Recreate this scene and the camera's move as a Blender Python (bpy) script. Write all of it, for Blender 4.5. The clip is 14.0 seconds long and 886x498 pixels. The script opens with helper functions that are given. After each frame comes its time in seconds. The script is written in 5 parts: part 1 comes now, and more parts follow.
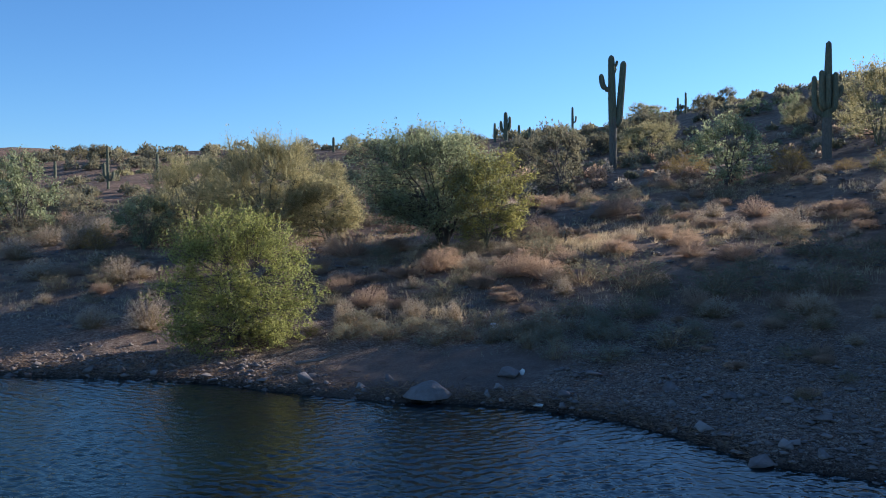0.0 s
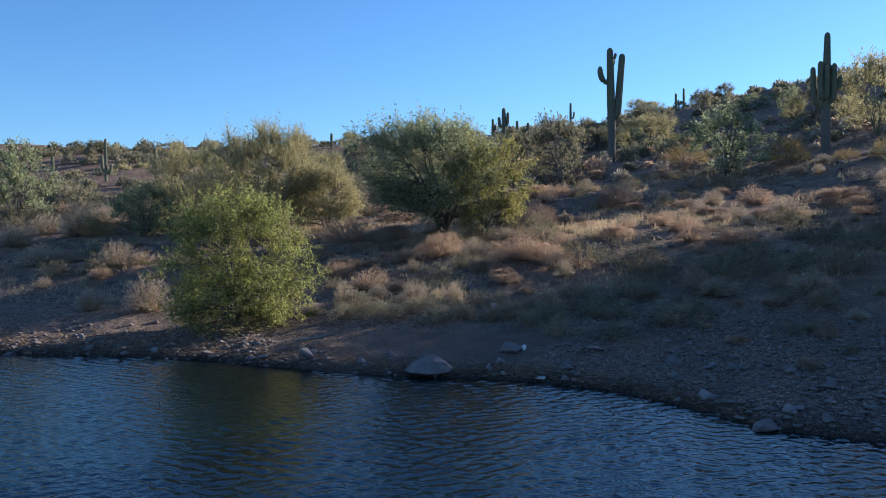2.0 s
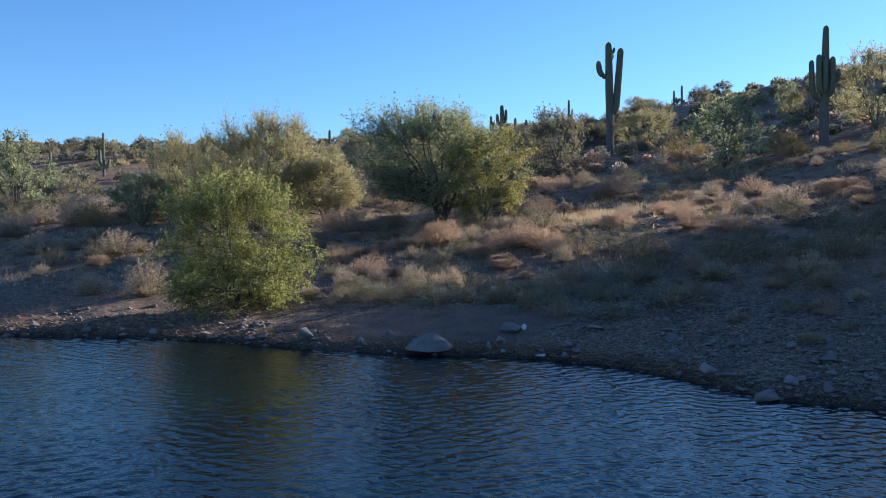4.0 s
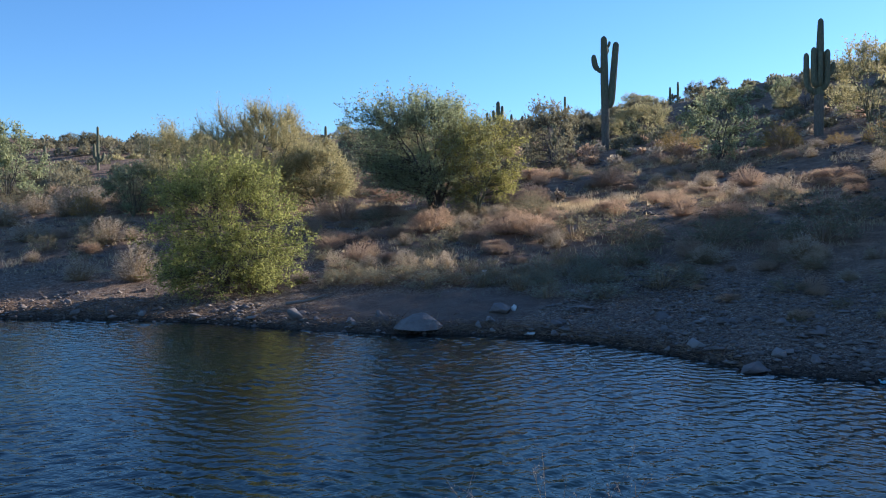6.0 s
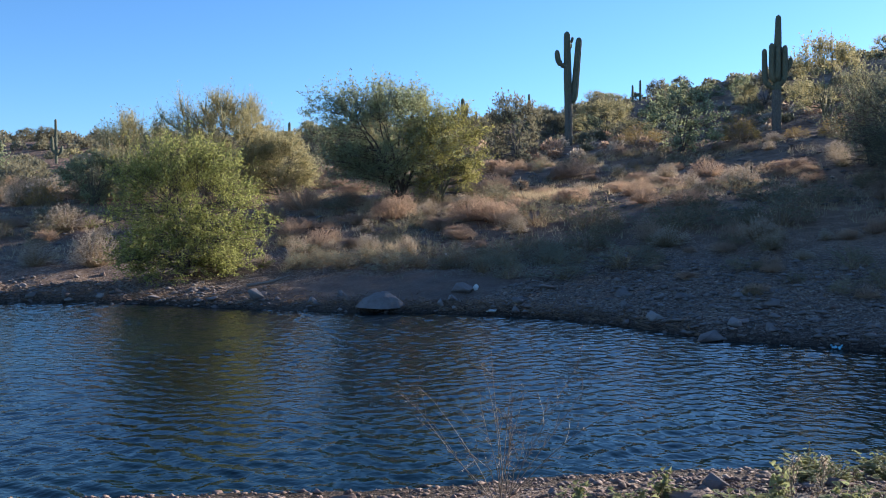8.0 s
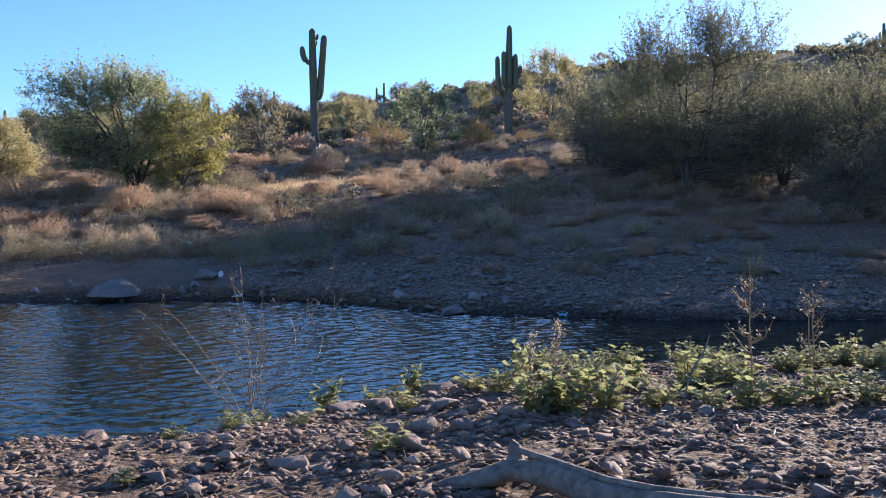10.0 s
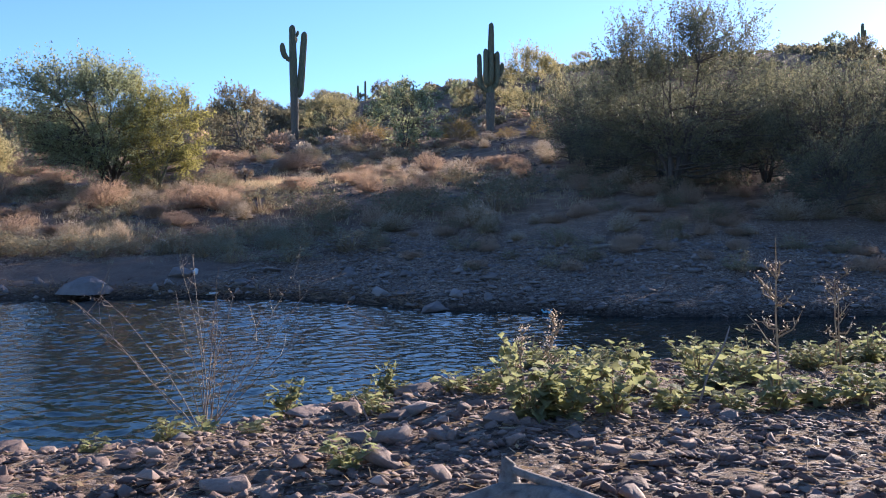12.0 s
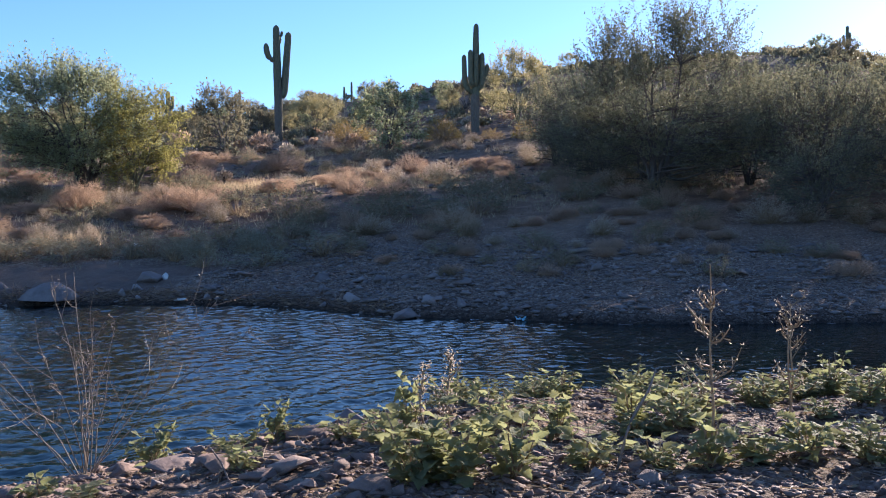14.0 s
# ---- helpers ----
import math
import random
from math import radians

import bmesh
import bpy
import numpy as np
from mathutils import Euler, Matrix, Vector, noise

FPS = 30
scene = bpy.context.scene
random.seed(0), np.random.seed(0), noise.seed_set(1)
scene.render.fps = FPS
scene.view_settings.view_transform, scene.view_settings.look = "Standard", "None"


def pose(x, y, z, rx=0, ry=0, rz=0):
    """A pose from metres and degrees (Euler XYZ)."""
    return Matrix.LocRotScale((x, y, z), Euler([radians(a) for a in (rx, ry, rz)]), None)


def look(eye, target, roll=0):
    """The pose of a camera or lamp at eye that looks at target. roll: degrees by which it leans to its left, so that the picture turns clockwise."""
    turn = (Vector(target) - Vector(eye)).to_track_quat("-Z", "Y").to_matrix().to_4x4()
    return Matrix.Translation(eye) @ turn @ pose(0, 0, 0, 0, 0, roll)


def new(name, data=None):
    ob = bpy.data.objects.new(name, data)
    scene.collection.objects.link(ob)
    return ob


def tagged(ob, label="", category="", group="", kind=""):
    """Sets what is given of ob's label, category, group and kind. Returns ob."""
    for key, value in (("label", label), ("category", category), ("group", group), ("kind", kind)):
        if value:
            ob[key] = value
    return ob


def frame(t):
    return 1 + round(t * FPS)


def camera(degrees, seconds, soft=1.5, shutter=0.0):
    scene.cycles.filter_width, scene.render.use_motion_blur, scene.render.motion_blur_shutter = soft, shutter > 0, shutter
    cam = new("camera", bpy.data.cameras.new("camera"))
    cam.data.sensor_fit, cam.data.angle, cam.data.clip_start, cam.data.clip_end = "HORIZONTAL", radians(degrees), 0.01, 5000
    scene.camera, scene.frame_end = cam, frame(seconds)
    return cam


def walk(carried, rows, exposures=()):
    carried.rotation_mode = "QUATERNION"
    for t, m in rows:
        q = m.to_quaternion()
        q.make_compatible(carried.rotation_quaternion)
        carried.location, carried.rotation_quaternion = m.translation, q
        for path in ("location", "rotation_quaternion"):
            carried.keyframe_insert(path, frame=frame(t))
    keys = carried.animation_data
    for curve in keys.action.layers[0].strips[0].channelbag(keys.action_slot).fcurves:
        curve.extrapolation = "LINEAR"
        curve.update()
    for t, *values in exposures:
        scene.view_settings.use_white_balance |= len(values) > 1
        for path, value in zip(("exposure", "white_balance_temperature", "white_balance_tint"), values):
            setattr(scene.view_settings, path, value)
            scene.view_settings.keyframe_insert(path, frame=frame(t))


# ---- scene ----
cam = camera(55.3, 14.0, 1.0)
PATH = [
    (0, (0.294, 0.328, 4.333), (0.299, 2.327, 4.281), -0.5),
    (0.5, (0.249, 0.373, 4.147), (0.255, 2.372, 4.095), -0.6),
    (1, (0.241, 0.356, 3.991), (0.247, 2.355, 3.939), -0.6),
    (1.5, (0.229, 0.389, 3.835), (0.238, 2.388, 3.783), -0.6),
    (2, (0.177, 0.352, 3.691), (0.188, 2.351, 3.638), -0.5),
    (2.5, (0.102, 0.313, 3.555), (0.115, 2.312, 3.503), -0.5),
    (5, (0.195, 0.459, 2.883), (0.214, 2.458, 2.83), -0.4),
    (5.5, (0.265, 0.463, 2.769), (0.286, 2.462, 2.715), -0.4),
    (6, (0.312, 0.468, 2.633), (0.335, 2.467, 2.579), -0.4),
    (6.5, (0.35, 0.452, 2.493), (0.374, 2.451, 2.439), -0.4),
    (7, (0.378, 0.442, 2.358), (0.402, 2.441, 2.304), -0.4),
    (7.5, (0.382, 0.432, 2.225), (0.421, 2.431, 2.171), -0.4),
    (8, (0.39, 0.425, 2.106), (0.495, 2.422, 2.051), -0.4),
    (8.5, (0.388, 0.406, 1.967), (0.565, 2.397, 1.913), -0.4),
    (9, (0.39, 0.419, 1.821), (0.934, 2.342, 1.766), -0.3),
    (9.2, (0.375, 0.417, 1.778), (1.013, 2.312, 1.722), -0.2),
    (11.3, (0.361, 0.548, 1.59), (1.069, 2.417, 1.533), -0.5),
    (11.5, (0.388, 0.593, 1.584), (1.103, 2.46, 1.525), -0.5),
    (12, (0.535, 0.849, 1.586), (1.261, 2.712, 1.529), -0.4),
    (12.5, (0.671, 1.068, 1.626), (1.404, 2.929, 1.572), -0.3),
    (13, (0.785, 1.148, 1.654), (1.524, 3.006, 1.599), -0.3),
    (13.5, (0.906, 1.159, 1.659), (1.65, 3.015, 1.604), -0.4),
    (14, (0.97, 1.125, 1.642), (1.721, 2.977, 1.588), -0.4),
]
walk(cam, [(t, look(eye, target, roll)) for t, eye, target, roll in PATH],
     exposures=[(0, 0.92, 5330, 9), (2.5, 0.94, 5330, 9), (5, 1.12, 5380, 9), (7.5, 1.14, 5400, 9), (9.2, 1.38, 5550, 13), (11.3, 1.47, 5680, 18), (14, 1.46, 5680, 18)])

# ---- light ----
SUN_AZ, SUN_EL = 56.5, 15.3     # degrees to the right of +y, and above the horizon
world = bpy.data.worlds.new("world")
scene.world = world
world.use_nodes = True
wn = world.node_tree
sky = wn.nodes.new("ShaderNodeTexSky")
sky.sky_type, sky.sun_disc = "NISHITA", False
sky.sun_elevation, sky.sun_rotation = radians(SUN_EL), radians(SUN_AZ)
sky.altitude, sky.air_density, sky.dust_density, sky.ozone_density = 500, 1.0, 0.2, 4.5
wn.links.new(sky.outputs[0], wn.nodes["Background"].inputs[0])
wn.nodes["Background"].inputs[1].default_value = 0.09
sun_data = bpy.data.lights.new("sun", "SUN")
sun_data.energy, sun_data.angle, sun_data.color = 5.0, radians(0.55), (1.0, 0.83, 0.62)
sun = new("sun", sun_data)
sx, sy, sz = (math.sin(radians(SUN_AZ)) * math.cos(radians(SUN_EL)), math.cos(radians(SUN_AZ)) * math.cos(radians(SUN_EL)), math.sin(radians(SUN_EL)))
sun.matrix_world = look((200 * sx, 200 * sy, 200 * sz), (0, 0, 0))

# ---- materials ----
def nodes_of(name):
    m = bpy.data.materials.new(name)
    m.use_nodes = True
    t = m.node_tree
    return m, t, t.nodes["Principled BSDF"], t.nodes["Material Output"]


def ramp(t, fac, *stops):
    r = t.nodes.new("ShaderNodeValToRGB")
    el = r.color_ramp.elements
    while len(el) < len(stops):
        el.new(0.5)
    for e, (p, c) in zip(el, stops):
        e.position, e.color = p, (*c, 1)
    t.links.new(fac, r.inputs[0])
    return r.outputs[0]


def noise_tex(t, scale, detail=6, rough=0.6, where=None, kind="ShaderNodeTexNoise"):
    n = t.nodes.new(kind)
    n.inputs["Scale"].default_value = scale
    if kind == "ShaderNodeTexNoise":
        n.inputs["Detail"].default_value, n.inputs["Roughness"].default_value = detail, rough
    if where:
        t.links.new(where, n.inputs["Vector"])
    return n


def mixed(t, fac, a, b, mode="MIX"):
    m = t.nodes.new("ShaderNodeMix")
    m.data_type, m.blend_type = "RGBA", mode
    for sock, v in ((m.inputs[0], fac), (m.inputs[6], a), (m.inputs[7], b)):
        if isinstance(v, (int, float)):
            sock.default_value = v
        elif isinstance(v, tuple):
            sock.default_value = (*v, 1)
        else:
            t.links.new(v, sock)
    return m.outputs[2]


def math_node(t, op, a, b=0.5):
    m = t.nodes.new("ShaderNodeMath")
    m.operation = op
    for sock, v in ((m.inputs[0], a), (m.inputs[1], b)):
        if isinstance(v, (int, float)):
            sock.default_value = v
        else:
            t.links.new(v, sock)
    return m.outputs[0]


def bump(t, height, shader, strength=0.5, distance=0.02):
    b = t.nodes.new("ShaderNodeBump")
    b.inputs["Strength"].default_value, b.inputs["Distance"].default_value = strength, distance
    t.links.new(height, b.inputs["Height"])
    t.links.new(b.outputs[0], shader.inputs["Normal"])


def foliage(name, dark, light, through_share=0.45, rough=0.6, warm=None):
    """A leaf or dry stalk: its colour varies from piece to piece, and light shines through it."""
    m, t, p, out = nodes_of(name)
    geo = t.nodes.new("ShaderNodeNewGeometry")
    info = t.nodes.new("ShaderNodeObjectInfo")
    n = noise_tex(t, 1.3, 3, 0.6, geo.outputs["Position"])
    f = math_node(t, "ADD", math_node(t, "MULTIPLY", geo.outputs["Random Per Island"], 0.5), math_node(t, "MULTIPLY", n.outputs[0], 0.5))
    col = ramp(t, f, (0.15, dark), (0.8, light))
    if warm:
        col = mixed(t, math_node(t, "MULTIPLY", info.outputs["Random"], 0.55), col, warm)
    t.links.new(col, p.inputs["Base Color"])
    p.inputs["Roughness"].default_value = rough
    p.inputs["Specular IOR Level"].default_value = 0.12
    tr = t.nodes.new("ShaderNodeBsdfTranslucent")
    t.links.new(col, tr.inputs[0])
    mix = t.nodes.new("ShaderNodeMixShader")
    mix.inputs[0].default_value = through_share
    t.links.new(p.outputs[0], mix.inputs[1])
    t.links.new(tr.outputs[0], mix.inputs[2])
    t.links.new(mix.outputs[0], out.inputs[0])
    return m


def crinkle(m, scale, distance):
    """Fine veins and wrinkles on a leaf."""
    t = m.node_tree
    geo = t.nodes.new("ShaderNodeNewGeometry")
    n = noise_tex(t, scale, 3, 0.6, geo.outputs["Position"])
    bump(t, n.outputs[0], t.nodes["Principled BSDF"], 0.9, distance)


def bark(name, dark, light, scale=18.0, stretch=0.25):
    m, t, p, out = nodes_of(name)
    geo = t.nodes.new("ShaderNodeNewGeometry")
    mp = t.nodes.new("ShaderNodeMapping")
    mp.inputs["Scale"].default_value = (1, 1, stretch)
    t.links.new(geo.outputs["Position"], mp.inputs[0])
    n = noise_tex(t, scale, 8, 0.65, mp.outputs[0])
    t.links.new(ramp(t, n.outputs[0], (0.3, dark), (0.7, light)), p.inputs["Base Color"])
    p.inputs["Roughness"].default_value = 0.85
    bump(t, n.outputs[0], p, 0.6, 0.02)
    return m


def stone(name, dark, mid, light, scale=6.0):
    m, t, p, out = nodes_of(name)
    geo = t.nodes.new("ShaderNodeNewGeometry")
    info = t.nodes.new("ShaderNodeObjectInfo")
    n = noise_tex(t, scale, 9, 0.68, geo.outputs["Position"])
    f = math_node(t, "ADD", math_node(t, "MULTIPLY", n.outputs[0], 0.6), math_node(t, "MULTIPLY", math_node(t, "ADD", geo.outputs["Random Per Island"], info.outputs["Random"]), 0.22))
    col = ramp(t, f, (0.25, dark), (0.5, mid), (0.8, light))
    fine = noise_tex(t, scale * 14, 4, 0.7, geo.outputs["Position"])
    col = mixed(t, 0.35, col, ramp(t, fine.outputs[0], (0.3, (0.35, 0.33, 0.31)), (0.7, (1, 1, 1))), "MULTIPLY")
    t.links.new(col, p.inputs["Base Color"])
    p.inputs["Roughness"].default_value = 0.88
    bump(t, n.outputs[0], p, 0.7, 0.03)
    return m


def ground_material():
    m, t, p, out = nodes_of("dry_soil")
    geo = t.nodes.new("ShaderNodeNewGeometry")
    pos = geo.outputs["Position"]
    big, mid, grain = noise_tex(t, 0.12, 5, 0.6, pos), noise_tex(t, 0.9, 8, 0.7, pos), noise_tex(t, 26, 6, 0.7, pos)
    soil = ramp(t, mid.outputs[0], (0.3, (0.125, 0.08, 0.056)), (0.52, (0.27, 0.178, 0.122)), (0.75, (0.46, 0.32, 0.222)))
    dust = ramp(t, big.outputs[0], (0.4, (0.75, 0.72, 0.7)), (0.65, (1.15, 1.05, 0.95)))
    soil = mixed(t, 0.8, soil, dust, "MULTIPLY")
    peb = noise_tex(t, 16, kind="ShaderNodeTexVoronoi", where=pos)
    peb2 = noise_tex(t, 46, kind="ShaderNodeTexVoronoi", where=pos)
    sep = t.nodes.new("ShaderNodeSeparateColor")
    t.links.new(peb2.outputs["Color"], sep.inputs[0])
    sep1 = t.nodes.new("ShaderNodeSeparateColor")
    t.links.new(peb.outputs["Color"], sep1.inputs[0])
    chips = ramp(t, sep.outputs[0], (0.1, (0.06, 0.038, 0.028)), (0.6, (0.165, 0.115, 0.085)), (0.95, (0.42, 0.33, 0.26)))
    chips1 = ramp(t, sep1.outputs[0], (0.1, (0.065, 0.042, 0.032)), (0.6, (0.17, 0.12, 0.09)), (0.95, (0.4, 0.32, 0.25)))
    chips = mixed(t, math_node(t, "GREATER_THAN", sep1.outputs[1], 0.55), chips, chips1)
    height = t.nodes.new("ShaderNodeSeparateXYZ")
    t.links.new(pos, height.inputs[0])
    low = t.nodes.new("ShaderNodeMapRange")
    low.inputs[1].default_value, low.inputs[2].default_value, low.inputs[3].default_value, low.inputs[4].default_value = 0.9, 2.6, 0.85, 0.3
    t.links.new(height.outputs[2], low.inputs[0])
    cover = math_node(t, "LESS_THAN", grain.outputs[0], math_node(t, "ADD", math_node(t, "MULTIPLY", low.outputs[0], 0.32), 0.28))
    col = mixed(t, cover, soil, chips)
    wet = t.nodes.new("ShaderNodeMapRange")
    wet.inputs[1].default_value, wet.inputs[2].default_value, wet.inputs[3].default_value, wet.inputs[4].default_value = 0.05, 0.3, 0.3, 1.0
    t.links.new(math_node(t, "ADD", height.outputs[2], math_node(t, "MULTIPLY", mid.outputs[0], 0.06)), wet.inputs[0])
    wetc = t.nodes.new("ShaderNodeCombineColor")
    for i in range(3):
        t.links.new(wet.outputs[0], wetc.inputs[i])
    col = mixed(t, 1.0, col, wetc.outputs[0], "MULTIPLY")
    flat = t.nodes.new("ShaderNodeMapping")
    flat.vector_type = "TEXTURE"
    flat.inputs["Location"].default_value, flat.inputs["Scale"].default_value = (0.1, 23.5, 0), (4.2, 2.3, 400)
    t.links.new(pos, flat.inputs[0])
    far_off = t.nodes.new("ShaderNodeVectorMath")
    far_off.operation = "LENGTH"
    t.links.new(flat.outputs[0], far_off.inputs[0])
    beach = t.nodes.new("ShaderNodeMapRange")
    beach.inputs[1].default_value, beach.inputs[2].default_value, beach.inputs[3].default_value, beach.inputs[4].default_value = 0.95, 1.3, 0.85, 0.0
    t.links.new(math_node(t, "ADD", far_off.outputs["Value"], math_node(t, "MULTIPLY", mid.outputs[0], 0.5)), beach.inputs[0])
    mud = ramp(t, mid.outputs[0], (0.35, (0.1, 0.068, 0.052)), (0.65, (0.165, 0.115, 0.088)))
    col = mixed(t, beach.outputs[0], col, mud)
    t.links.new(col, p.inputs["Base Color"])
    p.inputs["Roughness"].default_value = 0.95
    p.inputs["Specular IOR Level"].default_value = 0.2
    h = math_node(t, "ADD", math_node(t, "MULTIPLY", peb.outputs["Distance"], -0.8), math_node(t, "ADD", math_node(t, "MULTIPLY", peb2.outputs["Distance"], -0.4), grain.outputs[0]))
    h = math_node(t, "MULTIPLY", h, math_node(t, "SUBTRACT", 1.0, beach.outputs[0]))
    bump(t, h, p, 1.0, 0.045)
    return m


def water_material():
    m, t, p, out = nodes_of("lake_water")
    geo = t.nodes.new("ShaderNodeNewGeometry")
    def waves(scale, long, turn, detail):
        mp = t.nodes.new("ShaderNodeMapping")
        mp.vector_type = "TEXTURE"
        mp.inputs["Rotation"].default_value = (0, 0, radians(turn))
        mp.inputs["Scale"].default_value = (long, 1, 1)
        t.links.new(geo.outputs["Position"], mp.inputs[0])
        return noise_tex(t, scale, detail, 0.5, mp.outputs[0]).outputs[0]
    h = math_node(t, "ADD", math_node(t, "MULTIPLY", waves(9.0, 1.5, -35, 1), 1.0), math_node(t, "MULTIPLY", waves(17.0, 1.4, 30, 1), 0.5))
    p.inputs["Base Color"].default_value = (0.003, 0.011, 0.013, 1)
    p.inputs["Roughness"].default_value = 0.02
    p.inputs["IOR"].default_value = 1.24
    bump(t, h, p, 1.0, 0.009)
    return m


SOIL, WATER = ground_material(), water_material()
ROCK = stone("grey_rock", (0.1, 0.078, 0.07), (0.2, 0.164, 0.15), (0.34, 0.29, 0.265), 4.0)
REDROCK = stone("reddish_stone", (0.1, 0.062, 0.05), (0.22, 0.148, 0.118), (0.45, 0.335, 0.265), 9.0)
PALE_ROCK = stone("pale_stone", (0.5, 0.48, 0.45), (0.66, 0.64, 0.6), (0.8, 0.78, 0.74), 9.0)
GREEN_LEAF = foliage("fresh_green_leaves", (0.16, 0.175, 0.055), (0.43, 0.42, 0.14), 0.62)
OLIVE_LEAF = foliage("olive_leaves", (0.19, 0.208, 0.11), (0.41, 0.425, 0.24), 0.64)
YELLOW_LEAF = foliage("yellow_green_leaves", (0.2, 0.19, 0.06), (0.42, 0.375, 0.125), 0.62)
STRAW_TWIG = foliage("straw_green_twigs", (0.25, 0.225, 0.11), (0.51, 0.44, 0.235), 0.52)
GREY_LEAF = foliage("grey_green_leaves", (0.17, 0.155, 0.095), (0.34, 0.305, 0.2), 0.52, warm=(0.2, 0.17, 0.1))
RUSSET_TWIG = foliage("russet_dry_twigs", (0.26, 0.17, 0.115), (0.62, 0.44, 0.3), 0.6, warm=(0.38, 0.28, 0.2))
PALE_TWIG = foliage("pale_dry_twigs", (0.33, 0.255, 0.185), (0.63, 0.52, 0.39), 0.55)
GOLD_TWIG = foliage("golden_dry_twigs", (0.26, 0.17, 0.05), (0.46, 0.33, 0.12), 0.45)
GRASS = foliage("dry_grass", (0.33, 0.245, 0.14), (0.64, 0.5, 0.32), 0.6)
COCKLE_LEAF = foliage("rough_weed_leaves", (0.14, 0.165, 0.075), (0.42, 0.43, 0.2), 0.6, warm=(0.3, 0.29, 0.15))
crinkle(COCKLE_LEAF, 130, 0.01)
for key, value in (("Sheen Weight", 0.2), ("Sheen Roughness", 0.35)):    # fine hairs
    COCKLE_LEAF.node_tree.nodes["Principled BSDF"].inputs[key].default_value = value
DRY_STALK = foliage("dry_stalks", (0.2, 0.14, 0.08), (0.42, 0.32, 0.2), 0.3)
WEED_LEAF = foliage("drab_weed_leaves", (0.16, 0.15, 0.095), (0.4, 0.37, 0.26), 0.45, warm=(0.26, 0.21, 0.14))
THICKET_LEAF = foliage("dusty_green_leaves", (0.11, 0.112, 0.065), (0.26, 0.25, 0.155), 0.45)
DEAD_TWIG = foliage("dead_grey_brown_twigs", (0.13, 0.1, 0.078), (0.32, 0.265, 0.21), 0.2)
SHORE_STALK = foliage("brown_dead_stems", (0.1, 0.06, 0.04), (0.34, 0.24, 0.16), 0.3)
BARK = bark("dark_bark", (0.05, 0.04, 0.032), (0.14, 0.115, 0.095))
GREEN_BARK = bark("greenish_bark", (0.085, 0.08, 0.045), (0.2, 0.18, 0.11))
WOOD = bark("weathered_grey_wood", (0.09, 0.068, 0.055), (0.3, 0.24, 0.198), 34.0, 1.0)
SAGUARO = bark("saguaro_skin", (0.085, 0.09, 0.05), (0.18, 0.175, 0.11), 9.0, 0.4)
SAGUARO_OLD = bark("corky_saguaro_skin", (0.08, 0.066, 0.05), (0.2, 0.165, 0.125), 14.0, 0.4)

# ---- the lie of the land ----
FAR_X = [-400, -60, -30, -12.5, -9, -5.8, -4.3, -2.4, -0.9, 1.2, 2.6, 4.3, 5.4, 6.0, 7.6, 8.7, 10.0, 14.0, 18.0]
FAR_Y = [90, 40, 30, 25.5, 24.9, 23.8, 22.8, 21.9, 21.3, 20.8, 20.2, 18.8, 17.0, 15.5, 14.4, 13.2, 12.4, 11.0, 10.0]
NEAR_X = [-400, -60, -20, -8, -1, 0, 0.8, 1.6, 3, 5, 9, 14, 18]
NEAR_Y = [-60, -4, 5.1, 6.85, 7.15, 7.12, 7.2, 7.4, 7.5, 7.3, 7.3, 8.0, 10.0]


def lattice(ix, iy, seed):
    n = (ix.astype(np.int64) * 374761393 + iy.astype(np.int64) * 668265263 + seed * 974711) & 0x7FFFFFFF
    n = ((n ^ (n >> 13)) * 1274126177) & 0x7FFFFFFF
    return ((n ^ (n >> 16)) & 0xFFFF) / 65535.0


def vnoise(x, y, seed=0):
    """Smooth noise from -1 to 1 over the plan."""
    x, y = np.asarray(x, float), np.asarray(y, float)
    ix, iy = np.floor(x), np.floor(y)
    fx, fy = x - ix, y - iy
    fx, fy = fx * fx * (3 - 2 * fx), fy * fy * (3 - 2 * fy)
    a, b = lattice(ix, iy, seed), lattice(ix + 1, iy, seed)
    c, d = lattice(ix, iy + 1, seed), lattice(ix + 1, iy + 1, seed)
    return 2 * ((a * (1 - fx) + b * fx) * (1 - fy) + (c * (1 - fx) + d * fx) * fy) - 1


def shore_distance(x, y, px, py):
    best = np.full(np.shape(x), 1e9)
    for x0, y0, x1, y1 in zip(px[:-1], py[:-1], px[1:], py[1:]):
        dx, dy = x1 - x0, y1 - y0
        t = np.clip(((x - x0) * dx + (y - y0) * dy) / (dx * dx + dy * dy), 0, 1)
        best = np.minimum(best, np.hypot(x - x0 - t * dx, y - y0 - t * dy))
    return best


def smooth(a, b, v):
    t = np.clip((v - a) / (b - a), 0, 1)
    return t * t * (3 - 2 * t)


